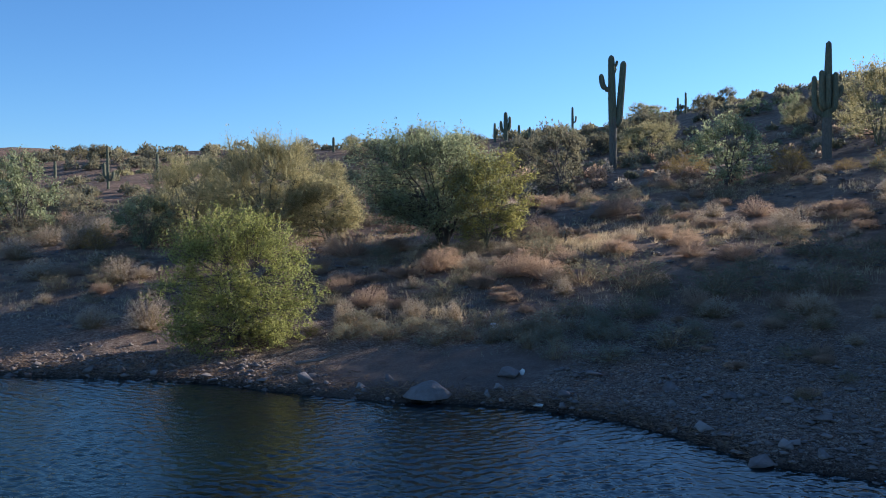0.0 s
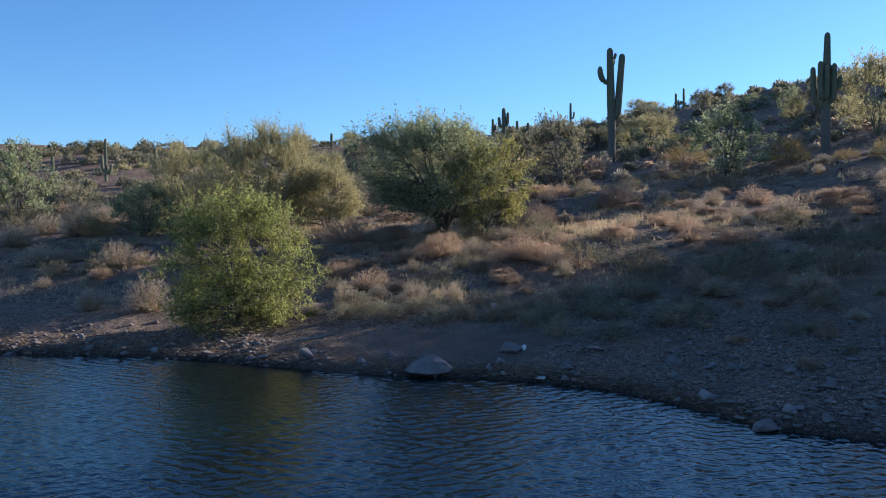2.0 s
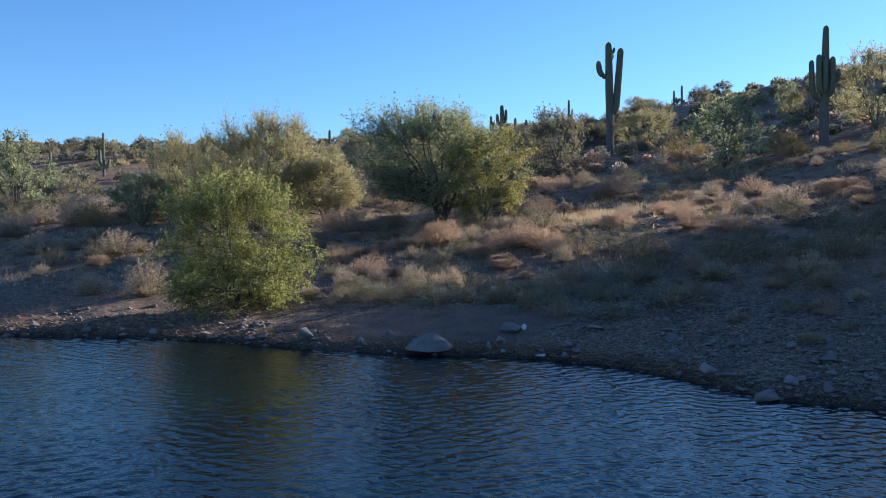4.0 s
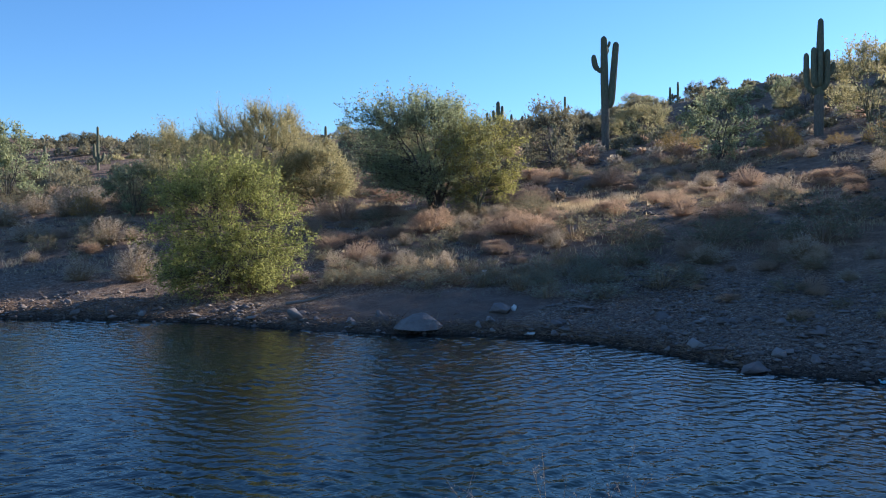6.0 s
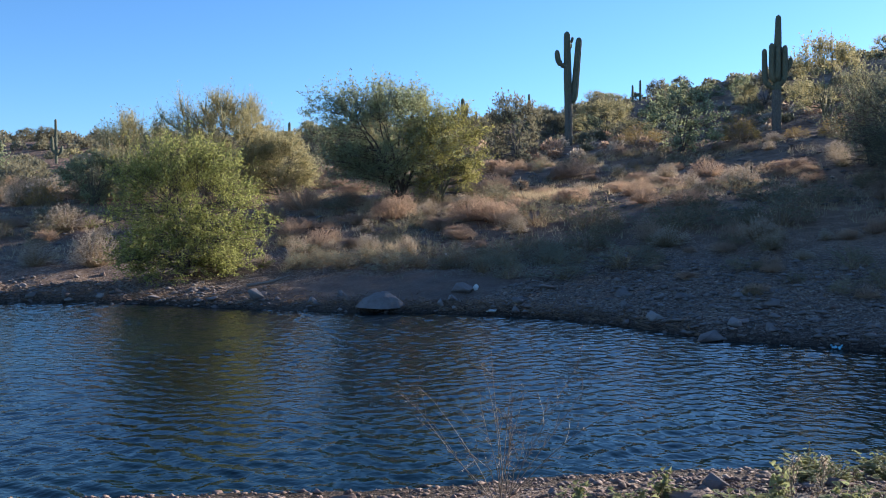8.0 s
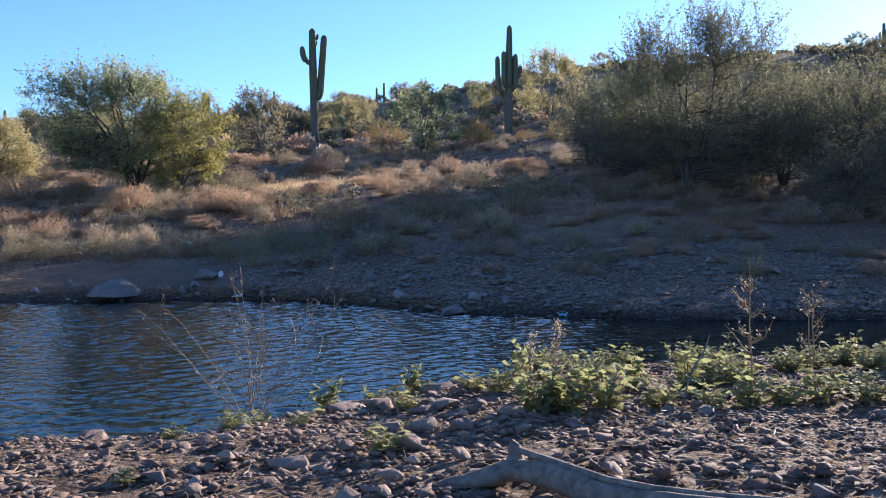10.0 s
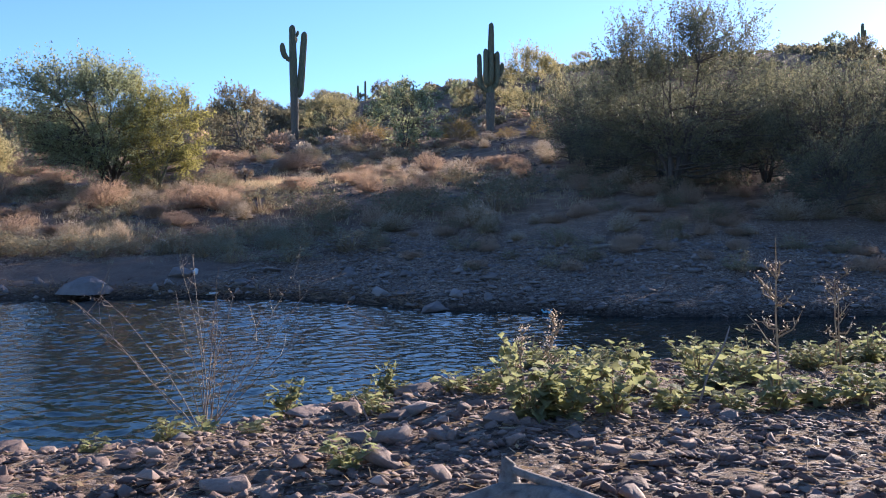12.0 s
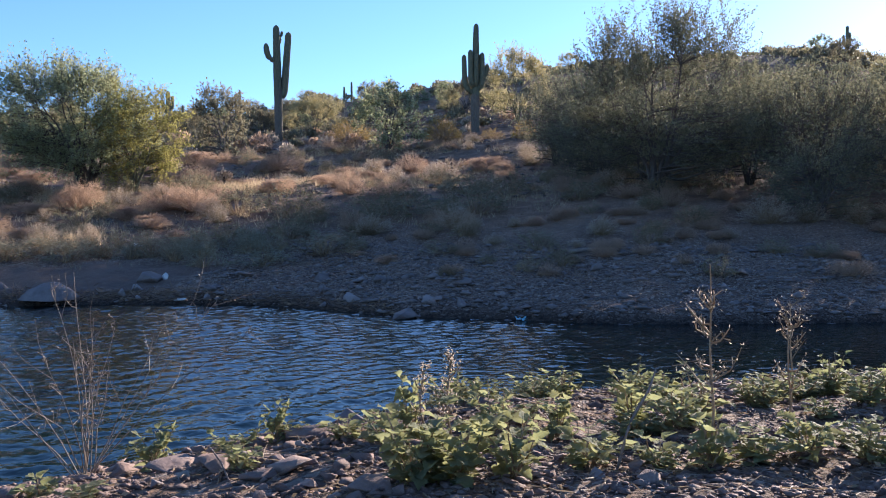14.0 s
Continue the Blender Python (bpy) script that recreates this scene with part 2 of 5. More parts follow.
def land(x, y, fine=True):
    """Height of the ground; the water stands at 0."""
    x, y = np.asarray(x, float), np.asarray(y, float)
    df, dn = shore_distance(x, y, FAR_X, FAR_Y), shore_distance(x, y, NEAR_X, NEAR_Y)
    yf, yn = np.interp(x, FAR_X, FAR_Y), np.interp(x, NEAR_X, NEAR_Y)
    r, az = np.hypot(x, y), np.degrees(np.arctan2(x, y))
    wob = 0.35 * vnoise(x * 0.9, y * 0.9, 3) + 0.15 * vnoise(x * 2.7, y * 2.7, 4)
    dfw = np.maximum(df + wob * smooth(0.2, 1.5, df), 0)
    far = np.interp(dfw, [0, 0.1, 0.35, 1.2, 3.2, 8, 15, 20, 30, 60, 75, 130, 170, 420, 3000], [0, 0.09, 0.18, 0.28, 0.55, 1.15, 2.5, 3.35, 4.6, 8.7, 10.7, 19.6, 21.9, 21, 12])
    # right of 50 degrees the unseen ridge is lowered to let the sun in
    rise = np.interp(az, [-90, -30, -21, -12, 4, 12, 20, 27, 40, 47, 54, 64, 90], [0.7, 0.7, 1.5, 0.2, 0.5, 2.2, 5.2, 8.2, 9.6, 9.0, 2, -5, -9])
    far = far + rise * smooth(35, 150, r) * (1 - smooth(170, 600, r))
    far = far + (0.5 * vnoise(x / 9, y / 9, 5) * smooth(8, 30, df) + 1.1 * vnoise(x / 31, y / 31, 6) * smooth(40, 120, df))
    dn = dn * (1 + 0.12 * smooth(0.5, 2.2, x) * (1 - smooth(8, 14, x)))
    near = np.interp(dn, [0, 1.1, 2.5, 3.2, 3.8, 4.6, 6, 9, 30, 200, 3000], [0, 0.2, 0.6, 0.84, 0.94, 1.0, 1.06, 1.1, 1.3, 5, 14])
    near = near + 0.08 * np.exp(-((x - 1.2) ** 2 + (y - 5.2) ** 2) / 0.36)
    beyond = x > 18
    z = np.where(y > 0.5 * (yf + yn), far, near)
    pond = (y < yf) & (y > yn) & ~beyond
    z = np.where(pond, -0.32 * np.minimum(np.minimum(df, dn), 6), z)
    if fine:
        dry = smooth(0.0, 0.6, np.where(pond, 0, np.minimum(df, dn)))
        z = z + dry * (0.05 * np.where(y < 9, 0.6, 1.0) * vnoise(x * 1.3, y * 1.3, 7) + 0.022 * vnoise(x * 4.1, y * 4.1, 8)) + 0.012 * vnoise(x * 9.7, y * 9.7, 9)
    return z


# ---- tools to build with ----
class Geo:
    """Gathers blocks of vertices and of faces with 3 or 4 corners, for one mesh."""

    def __init__(self):
        self.v, self.f, self.n = [], {3: [], 4: []}, 0

    def add(self, verts, faces):
        verts, faces = np.asarray(verts, float).reshape(-1, 3), np.asarray(faces, np.int64)
        self.v.append(verts)
        self.f[faces.shape[1]].append(faces + self.n)
        self.n += len(verts)

    def mesh(self, name, material, smooth_faces=False):
        me = bpy.data.meshes.new(name)
        v = np.concatenate(self.v) if self.v else np.zeros((0, 3))
        tri = np.concatenate(self.f[3]) if self.f[3] else np.zeros((0, 3), np.int64)
        quad = np.concatenate(self.f[4]) if self.f[4] else np.zeros((0, 4), np.int64)
        loops = np.concatenate([tri.ravel(), quad.ravel()]).astype(np.int32)
        sizes = np.concatenate([np.full(len(tri), 3), np.full(len(quad), 4)])
        starts = np.concatenate([[0], np.cumsum(sizes)[:-1]]).astype(np.int32)
        me.vertices.add(len(v))
        me.vertices.foreach_set("co", v.astype(np.float32).ravel())
        me.loops.add(len(loops))
        me.loops.foreach_set("vertex_index", loops)
        me.polygons.add(len(sizes))
        me.polygons.foreach_set("loop_start", starts)
        if smooth_faces:
            me.polygons.foreach_set("use_smooth", np.ones(len(sizes), bool))
        me.update(calc_edges=True)
        me.materials.append(material)
        return me


def part(name, geo, material, parent, label="", smooth_faces=False):
    """One mesh object under a thing or under a part."""
    me = geo if isinstance(geo, bpy.types.Mesh) else geo.mesh(name, material, smooth_faces)
    ob = new(name, me)
    ob.parent = parent
    return tagged(ob, label)


def thing(name, m, label, category, group=""):
    ob = new(name)
    ob.empty_display_size = 0.2
    ob.matrix_world = m
    return tagged(ob, label, category, group)


def unit(v):
    return v / np.maximum(np.linalg.norm(v, axis=-1, keepdims=True), 1e-9)


def on_land(x, y, sink=0.0, turn=0.0, scale=1.0):
    return Matrix.LocRotScale((x, y, float(land(x, y)) - sink), Euler((0, 0, turn)), (scale, scale, scale) if isinstance(scale, (int, float)) else scale)


def tube(geo, pts, radii, sides=6, closed=True):
    """A round limb along a line of points."""
    pts, radii = np.asarray(pts, float), np.asarray(radii, float)
    tan = unit(np.gradient(pts, axis=0))
    ref = np.where(np.abs(tan[:, 2:3]) > 0.9, np.array([[1.0, 0, 0]]), np.array([[0, 0, 1.0]]))
    a = unit(np.cross(tan, ref))
    b = np.cross(tan, a)
    ang = np.linspace(0, 2 * np.pi, sides, endpoint=False)
    ring = pts[:, None] + radii[:, None, None] * (np.cos(ang)[None, :, None] * a[:, None] + np.sin(ang)[None, :, None] * b[:, None])
    n = len(pts)
    i, j = np.meshgrid(np.arange(n - 1), np.arange(sides), indexing="ij")
    k = (j + 1) % sides
    f = np.stack([i * sides + j, i * sides + k, (i + 1) * sides + k, (i + 1) * sides + j], -1).reshape(-1, 4)
    geo.add(ring.reshape(-1, 3), f)
    if closed:
        cap = np.concatenate([ring[-1], pts[-1:]])
        j = np.arange(sides)
        geo.add(cap, np.stack([j, (j + 1) % sides, np.full(sides, sides)], -1))


def strips(geo, base, tip, width, bend, rng, mids=1):
    """Many thin stalks or twigs, each a tapered strip that bends on its way from base to tip."""
    n = len(base)
    d = tip - base
    side = unit(np.cross(d, rng.normal(size=(n, 3))))
    width = np.broadcast_to(np.asarray(width, float), (n,))[:, None]
    rows, steps = [], mids + 1
    for k in range(steps):
        u = k / steps
        c = base + d * u + bend * (4 * u * (1 - u))
        w = width * (1 - 0.75 * u) * 0.5
        rows += [c - side * w, c + side * w]
    rows.append(tip)
    v = np.stack(rows, 1)
    per = v.shape[1]
    off = np.arange(n)[:, None] * per
    geo_n = geo.n
    geo.v.append(v.reshape(-1, 3))
    geo.n += n * per
    for k in range(steps - 1):
        geo.f[4].append(off + np.array([[2 * k, 2 * k + 1, 2 * k + 3, 2 * k + 2]]) + geo_n)
    k = steps - 1
    geo.f[3].append(off + np.array([[2 * k, 2 * k + 1, 2 * k + 2]]) + geo_n)


def leaflets(geo, at, way, length, width, rng):
    """Many small leaves, each a pointed blade of two faces."""
    n = len(at)
    length = np.broadcast_to(np.asarray(length, float), (n,))[:, None]
    width = np.broadcast_to(np.asarray(width, float), (n,))[:, None]
    way = unit(way)
    side = unit(np.cross(way, rng.normal(size=(n, 3))))
    mid = at + way * length * 0.45
    v = np.stack([at, mid + side * width * 0.5, at + way * length, mid - side * width * 0.5], 1)
    geo.add(v.reshape(-1, 3), np.arange(n)[:, None] * 4 + np.array([[0, 1, 2, 3]]))


def lumpy(rng, w, bumps=7, depth=0.3):
    """How far an uneven crown reaches in each direction."""
    out = np.ones(len(w))
    for _ in range(bumps):
        c = unit(rng.normal(size=3))
        out += depth * rng.uniform(-1, 1) * np.exp(-3.5 * (1 - w @ c))
    return np.clip(out, 0.45, 1.35)


def icosphere(level):
    bm = bmesh.new()
    bmesh.ops.create_icosphere(bm, subdivisions=level, radius=1.0)
    v = np.array([p.co[:] for p in bm.verts])
    f = np.array([[p.index for p in q.verts] for q in bm.faces])
    bm.free()
    return v, f

# ---- ground and water ----
def stretch(fine_lo, fine_hi, step, lo, hi, grow=1.12):
    up, down, s = [], [], step
    v = fine_hi
    while v < hi:
        s *= grow
        v += s
        up.append(v)
    v, s = fine_lo, step
    while v > lo:
        s *= grow
        v -= s
        down.append(v)
    return np.array(down[::-1] + list(np.arange(fine_lo, fine_hi + 1e-6, step)) + up)


gx = stretch(-14, 15, 0.16, -1800, 1800, 1.09)
gy = np.concatenate([stretch(0.8, 8.8, 0.07, -900, 8.9, 1.13)[:-1], np.arange(8.9, 46, 0.2), stretch(46.2, 46.3, 0.25, 46, 1900, 1.055)[1:]])
gy = np.unique(np.round(gy, 4))
X, Y = np.meshgrid(gx, gy)
Z = land(X, Y)
g = Geo()
nx, ny = len(gx), len(gy)
ii, jj = np.meshgrid(np.arange(ny - 1), np.arange(nx - 1), indexing="ij")
g.add(np.stack([X, Y, Z], -1).reshape(-1, 3), np.stack([ii * nx + jj, ii * nx + jj + 1, (ii + 1) * nx + jj + 1, (ii + 1) * nx + jj], -1).reshape(-1, 4))
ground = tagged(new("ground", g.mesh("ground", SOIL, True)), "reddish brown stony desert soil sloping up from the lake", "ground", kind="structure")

def ripples(x, y):
    """Height of the wind ripples: three crossing trains of short waves, in gusts, calm in the sheltered end of the cove."""
    rng = np.random.default_rng(19)
    out = np.zeros_like(x)
    right = smooth(-3.5, 2.5, x + 0.12 * (y - 16))
    bend = 1.1 * vnoise(x * 0.8, y * 0.8, 151)
    for way, spread, count, weight in ((48, 17, 20, 1.0 - 0.55 * right), (128, 19, 20, 0.35 + 0.75 * right), (88, 16, 10, 0.5)):
        weight = weight * (0.8 + 0.5 * vnoise(x * 0.42 + way, y * 0.27, 101) + 0.25 * vnoise(x * 1.1 + way, y * 0.8, 103))
        for _ in range(count):
            a = radians(way + rng.normal() * spread)
            k = 6.283 / (0.19 * (2.2 ** rng.random()))
            out += weight * 0.042 / k * np.sin(k * (x * math.cos(a) + y * math.sin(a)) + rng.uniform(0, 6.283) + bend)
    calm = (1 - 0.75 * smooth(7.0, 9.5, x)) * (0.8 + 0.3 * vnoise(x * 0.16 + 3, y * 0.16, 171))
    edge = smooth(-18, -15, x) * (1 - smooth(11.5, 13, x)) * smooth(4.5, 6, y) * (1 - smooth(27, 29, y))
    return out * calm * edge


wx, wy = stretch(-15.0, 10.5, 0.05, -400, 18.6, 1.25), stretch(6.4, 26.2, 0.045, -60, 92, 1.25)
WX, WY = np.meshgrid(wx, wy)
g = Geo()
nx, ny = len(wx), len(wy)
ii, jj = np.meshgrid(np.arange(ny - 1), np.arange(nx - 1), indexing="ij")
quads = np.stack([ii * nx + jj, ii * nx + jj + 1, (ii + 1) * nx + jj + 1, (ii + 1) * nx + jj], -1).reshape(-1, 4)
g.add(np.stack([WX, WY, ripples(WX, WY)], -1).reshape(-1, 3), quads)
water = tagged(new("water", g.mesh("water", WATER, True)), "dark blue rippled lake water with tree reflections", "water", kind="structure")


# ---- trees ----
def tree_parts(rng, height, rx, ry, crown_from, stems, tips, twigs, leaf, wood, trunk_r=0.09, leaf_len=0.06, leaf_w=0.03, leaves=7, twig_len=0.45, twig_w=0.012, lift=0.3, lean=0.0, depth=0.3, gather=0.45):
    """Trunk and crown of a tree whose crown fills an uneven dome: limbs, twigs and many small leaves. leaf and wood are the two materials."""
    trunk, crown = Geo(), Geo()
    hc = crown_from + (height - crown_from) * 0.42
    w = unit(rng.normal(size=(tips, 3)))
    w[:, 2] = np.where(w[:, 2] < -0.8, -w[:, 2], w[:, 2])
    reach = lumpy(rng, w, 9, depth) * rng.uniform(0.25, 1.0, tips) ** 0.45
    up = np.where(w[:, 2] > 0, height - hc, hc - crown_from)
    ends = w * reach[:, None] * np.stack([np.full(tips, rx), np.full(tips, ry), up], -1) + np.array([lean, 0, hc])
    nodes = []
    for k in range(stems):
        a = 2 * np.pi * (k + rng.uniform(-0.3, 0.3)) / stems
        spread = rng.uniform(0.25, 0.6)
        end = np.array([lean * 0.6 + rx * spread * np.cos(a), ry * spread * np.sin(a), height * rng.uniform(0.5, 0.72)])
        start = np.array([0.12 * np.cos(a), 0.12 * np.sin(a), -0.15])
        u = np.linspace(0, 1, 9)[:, None]
        line = start + (end - start) * u
        line[:, :2] *= (0.55 + 0.45 * u)
        line[1:, :] += np.cumsum(rng.normal(size=(8, 3)) * height * 0.012, 0)
        r = trunk_r * rng.uniform(0.7, 1.1) * (1 - 0.75 * u[:, 0])
        tube(trunk, line, r, 7)
        nodes.append(np.concatenate([line[2:], r[2:, None]], 1))
    nodes = np.concatenate(nodes)
    bases, heads = [], []
    for e in ends:
        below = nodes[nodes[:, 2] < max(e[2], crown_from * 0.6) + 0.1]
        below = below if len(below) else nodes
        s = below[np.argmin(np.linalg.norm(below[:, :3] - e, axis=1) + rng.uniform(0, 0.3, len(below)))]
        u = np.linspace(0, 1, 4)[:, None]
        line = s[:3] + (e - s[:3]) * u
        line[1:3] += rng.normal(size=(2, 3)) * 0.05 * np.linalg.norm(e - s[:3]) + np.array([0, 0, 0.03])
        tube(trunk, line, np.interp(u[:, 0], [0, 1], [min(s[3] * 0.6, 0.035), 0.006]), 4, False)
        n = twigs
        t = rng.uniform(gather, 1.0, n)[:, None]
        b = s[:3] + (e - s[:3]) * t
        out = unit(e - np.array([lean, 0, hc * 0.7]))
        d = unit(out * 0.7 + rng.normal(size=(n, 3)) * 0.65 + np.array([0, 0, lift]))
        bases.append(b)
        heads.append(b + d * twig_len * rng.uniform(0.45, 1.15, n)[:, None])
    b, h = np.concatenate(bases), np.concatenate(heads)
    bend = rng.normal(size=b.shape) * twig_len * 0.06
    strips(crown if leaf is STRAW_TWIG else trunk, b, h, twig_w, bend, rng)
    if leaves:
        q = np.repeat(np.arange(len(b)), leaves)
        u = rng.uniform(0.15, 1.05, len(q))[:, None]
        at = b[q] + (h[q] - b[q]) * u + bend[q] * (4 * u * (1 - u)) + rng.normal(size=(len(q), 3)) * leaf_len * 0.35
        way = unit(h[q] - b[q]) * 0.5 + rng.normal(size=(len(q), 3)) * 0.8
        leaflets(crown, at, way, leaf_len * rng.uniform(0.6, 1.3, len(q)), leaf_w * rng.uniform(0.7, 1.2, len(q)), rng)
    return trunk.mesh("trunk", wood, True), crown.mesh("crown", leaf)


def tree(name, x, y, parts, label, turn=0.0, scale=1.0, group="", category="tree"):
    ob = thing(name, on_land(x, y, 0.03, turn, scale), label, category, group)
    part("trunk", parts[0], None, ob, "dark branching trunk")
    part("crown", parts[1], None, ob)
    return ob


R = np.random.default_rng(11)
tree("mesquite_tree", -6.4, 27.5, tree_parts(np.random.default_rng(38), 3.75, 2.05, 1.9, -0.25, 8, 280, 12, GREEN_LEAF, BARK, 0.05, 0.08, 0.042, 14, 0.68, 0.008, 0.5, 0.1, 1.0, 0.66),
     "bright green leafy small mesquite tree on the lake bank")
tree("mesquite_tree", 0.4, 42.6, tree_parts(np.random.default_rng(6), 5.9, 4.0, 3.3, 0.2, 9, 330, 13, OLIVE_LEAF, BARK, 0.1, 0.12, 0.058, 11, 0.95, 0.012, 0.45, -0.6, 0.75, 0.5),
     "large dark olive mesquite tree with several crooked stems")
tree("palo_verde_tree", 2.4, 41.6, tree_parts(R, 4.1, 2.0, 1.9, 0.4, 5, 120, 14, YELLOW_LEAF, GREEN_BARK, 0.08, 0.11, 0.05, 10, 0.65, 0.013, 0.4, 0.1, 0.6, 0.55),
     "yellow green palo verde tree beside the large mesquite")
tree("palo_verde_tree", -9.4, 48.0, tree_parts(R, 5.4, 3.7, 3.2, 0.1, 9, 270, 28, STRAW_TWIG, GREEN_BARK, 0.11, 0.11, 0.045, 3, 1.05, 0.028, 0.9, 0.2, 0.35, 0.5),
     "wide bare-twigged straw green palo verde tree")
tree("palo_verde_tree", -13.9, 49.0, tree_parts(R, 4.4, 2.3, 2.1, 0.1, 6, 120, 22, STRAW_TWIG, GREEN_BARK, 0.08, 0.11, 0.05, 4, 1.0, 0.024, 0.9, -0.2, 0.4, 0.6),
     "greyish bare-twigged palo verde tree beside a wider one")
tree("palo_verde_tree", -5.9, 47.0, tree_parts(R, 3.9, 2.2, 2.0, 0.1, 6, 130, 20, STRAW_TWIG, GREEN_BARK, 0.07, 0.12, 0.055, 6, 0.75, 0.024, 0.6, 0, 0.4, 0.65),
     "low straw green palo verde tree behind dry bushes")
tree("mesquite_tree", 20.0, 27.0, tree_parts(R, 6.3, 3.7, 3.4, -0.2, 12, 300, 8, THICKET_LEAF, BARK, 0.08, 0.09, 0.045, 24, 1.4, 0.012, 1.0, -0.3, 0.5, 0.5),
     "tall dense shaded mesquite tree with feathery upright shoots")

# smaller trees that repeat over the slope
small = [tree_parts(R, 4.6, 2.5, 2.4, 0.15, 5, 62, 14, OLIVE_LEAF, BARK, 0.09, 0.19, 0.1, 7, 0.75, 0.02, 0.5, 0, 0.45, 0.7),
         tree_parts(R, 4.2, 2.6, 2.4, 0.15, 6, 70, 18, STRAW_TWIG, GREEN_BARK, 0.08, 0.16, 0.08, 4, 0.95, 0.032, 0.7, 0, 0.4, 0.65),
         tree_parts(R, 3.4, 2.2, 2.0, 0.1, 6, 62, 14, GREY_LEAF, BARK, 0.07, 0.18, 0.09, 6, 0.7, 0.02, 0.5, 0, 0.45, 0.7),
         tree_parts(R, 3.4, 2.2, 2.0, 0.05, 8, 120, 9, THICKET_LEAF, BARK, 0.06, 0.09, 0.04, 8, 0.75, 0.012, 0.7, 0, 0.3)]
# many with y < 46 are added, some unseen, to shade the bank
SMALL_TREES = [  # kind, x, y, height, width
    (2, 9.8, 66.4, 4.6, 4.8), (1, 20.6, 83.0, 3.6, 6.0), (0, 20.2, 58.9, 4.5, 4.9), (1, 33.6, 64.6, 6.0, 5.6), (2, 22.6, 34.2, 4.2, 4.2),
    (0, -27.5, 56.0, 5.0, 4.6), (1, -18.8, 68.0, 3.8, 4.4), (0, -15.8, 46.6, 2.6, 3.4), (2, 24.8, 27.6, 3.9, 5.0), (2, 28.6, 28.6, 4.4, 4.8),
    (2, 33.4, 29.4, 4.0, 5.4), (2, 36.5, 34.0, 4.4, 5.6), (2, 33.0, 23.5, 4.8, 5.4), (2, 29.5, 34.0, 4.4, 5.6), (2, 25.0, 38.5, 3.2, 5.0), (2, 30.5, 44.0, 3.6, 5.4),
    (2, 37.5, 40.0, 4.6, 5.6), (1, 42.0, 46.0, 4.0, 6.0), (2, 28.0, 23.0, 4.2, 5.0), (2, 40.0, 28.0, 4.4, 6.0), (2, 44.0, 36.0, 5.0, 6.0), (2, 26.5, 32.6, 3.4, 4.8), (2, 22.2, 30.8, 3.0, 4.4), (2, 23.6, 15.4, 5.6, 4.2), (2, 24.6, 19.6, 4.6, 5.0), (2, 24.0, 23.2, 4.4, 5.0), (2, 28.5, 19.5, 5.4, 5.4), (2, 21.2, 20.6, 2.4, 3.4), (2, 23.5, 38.9, 4.8, 4.6), (2, 22.8, 36.0, 4.2, 4.2), (2, 24.2, 41.8, 4.7, 4.4), (2, 21.6, 33.2, 3.6, 3.8), (2, 25.6, 36.6, 4.6, 4.6), (2, 27.5, 40.5, 4.6, 5.0), (2, 26.2, 25.6, 4.6, 5.0)]
LABELS = ["dark olive desert tree on the hillside", "straw green twiggy palo verde tree on the hillside", "grey green ironwood tree on the hillside", "grey green ironwood tree in a thicket filled out for shade"]
KINDS = ["mesquite_tree", "palo_verde_tree", "ironwood_tree", "ironwood_tree"]
HEIGHTS, WIDTHS = (4.6, 4.2, 3.4, 3.4), (5.0, 5.2, 4.3, 4.3)
for kind, x, y, h, wd in SMALL_TREES:
    kind = 3 if kind == 2 and y < 46 else kind
    h *= 0.8 if kind == 3 and x > 26 and 18 < y < 32 else 1.0
    m = on_land(x, y, 0.05, R.uniform(0, 6.28), (wd / WIDTHS[kind], wd / WIDTHS[kind], h / HEIGHTS[kind]))
    ob = thing(KINDS[kind], m, LABELS[kind], "tree", "trees on the hillside")
    part("trunk", small[kind][0], None, ob)
    part("crown", small[kind][1], None, ob)


# ---- saguaros ----
def column(geo, pts, radii, ribs=15, depth=0.16):
    """A ribbed cactus column with a rounded tip, along a line of points."""
    pts = np.asarray(pts, float)
    d = np.concatenate([[0], np.cumsum(np.linalg.norm(np.diff(pts, axis=0), axis=1))])
    n = max(12, int(d[-1] / 0.22))
    s = np.concatenate([np.linspace(0, d[-1] * 0.93, n), d[-1] * np.array([0.955, 0.975, 0.99, 1.0])])
    line = np.stack([np.interp(s, d, pts[:, i]) for i in range(3)], -1)
    for _ in range(3):
        line[1:-1] = 0.25 * line[:-2] + 0.5 * line[1:-1] + 0.25 * line[2:]
    r = np.interp(s, d, radii)
    left = np.clip((d[-1] - s) / max(radii[-1] * 1.3, 1e-6), 0, 1)
    r = r * np.sqrt(np.clip(1 - (1 - left) ** 2, 0.004, 1))
    tan = unit(np.gradient(line, axis=0))
    a = unit(np.cross(tan, np.where(np.abs(tan[:, 2:3]) > 0.6, np.array([[0, 1.0, 0]]), np.array([[0, 0, 1.0]]))))
    b = np.cross(tan, a)
    sides = ribs * 4
    ang = np.linspace(0, 2 * np.pi, sides, endpoint=False)
    shape = 1 - depth * (0.5 - 0.5 * np.cos(ang * ribs)) ** 0.7
    ring = line[:, None] + (r[:, None] * shape)[:, :, None] * (np.cos(ang)[None, :, None] * a[:, None] + np.sin(ang)[None, :, None] * b[:, None])
    i, j = np.meshgrid(np.arange(len(line) - 1), np.arange(sides), indexing="ij")
    k = (j + 1) % sides
    geo.add(ring.reshape(-1, 3), np.stack([i * sides + j, i * sides + k, (i + 1) * sides + k, (i + 1) * sides + j], -1).reshape(-1, 4))


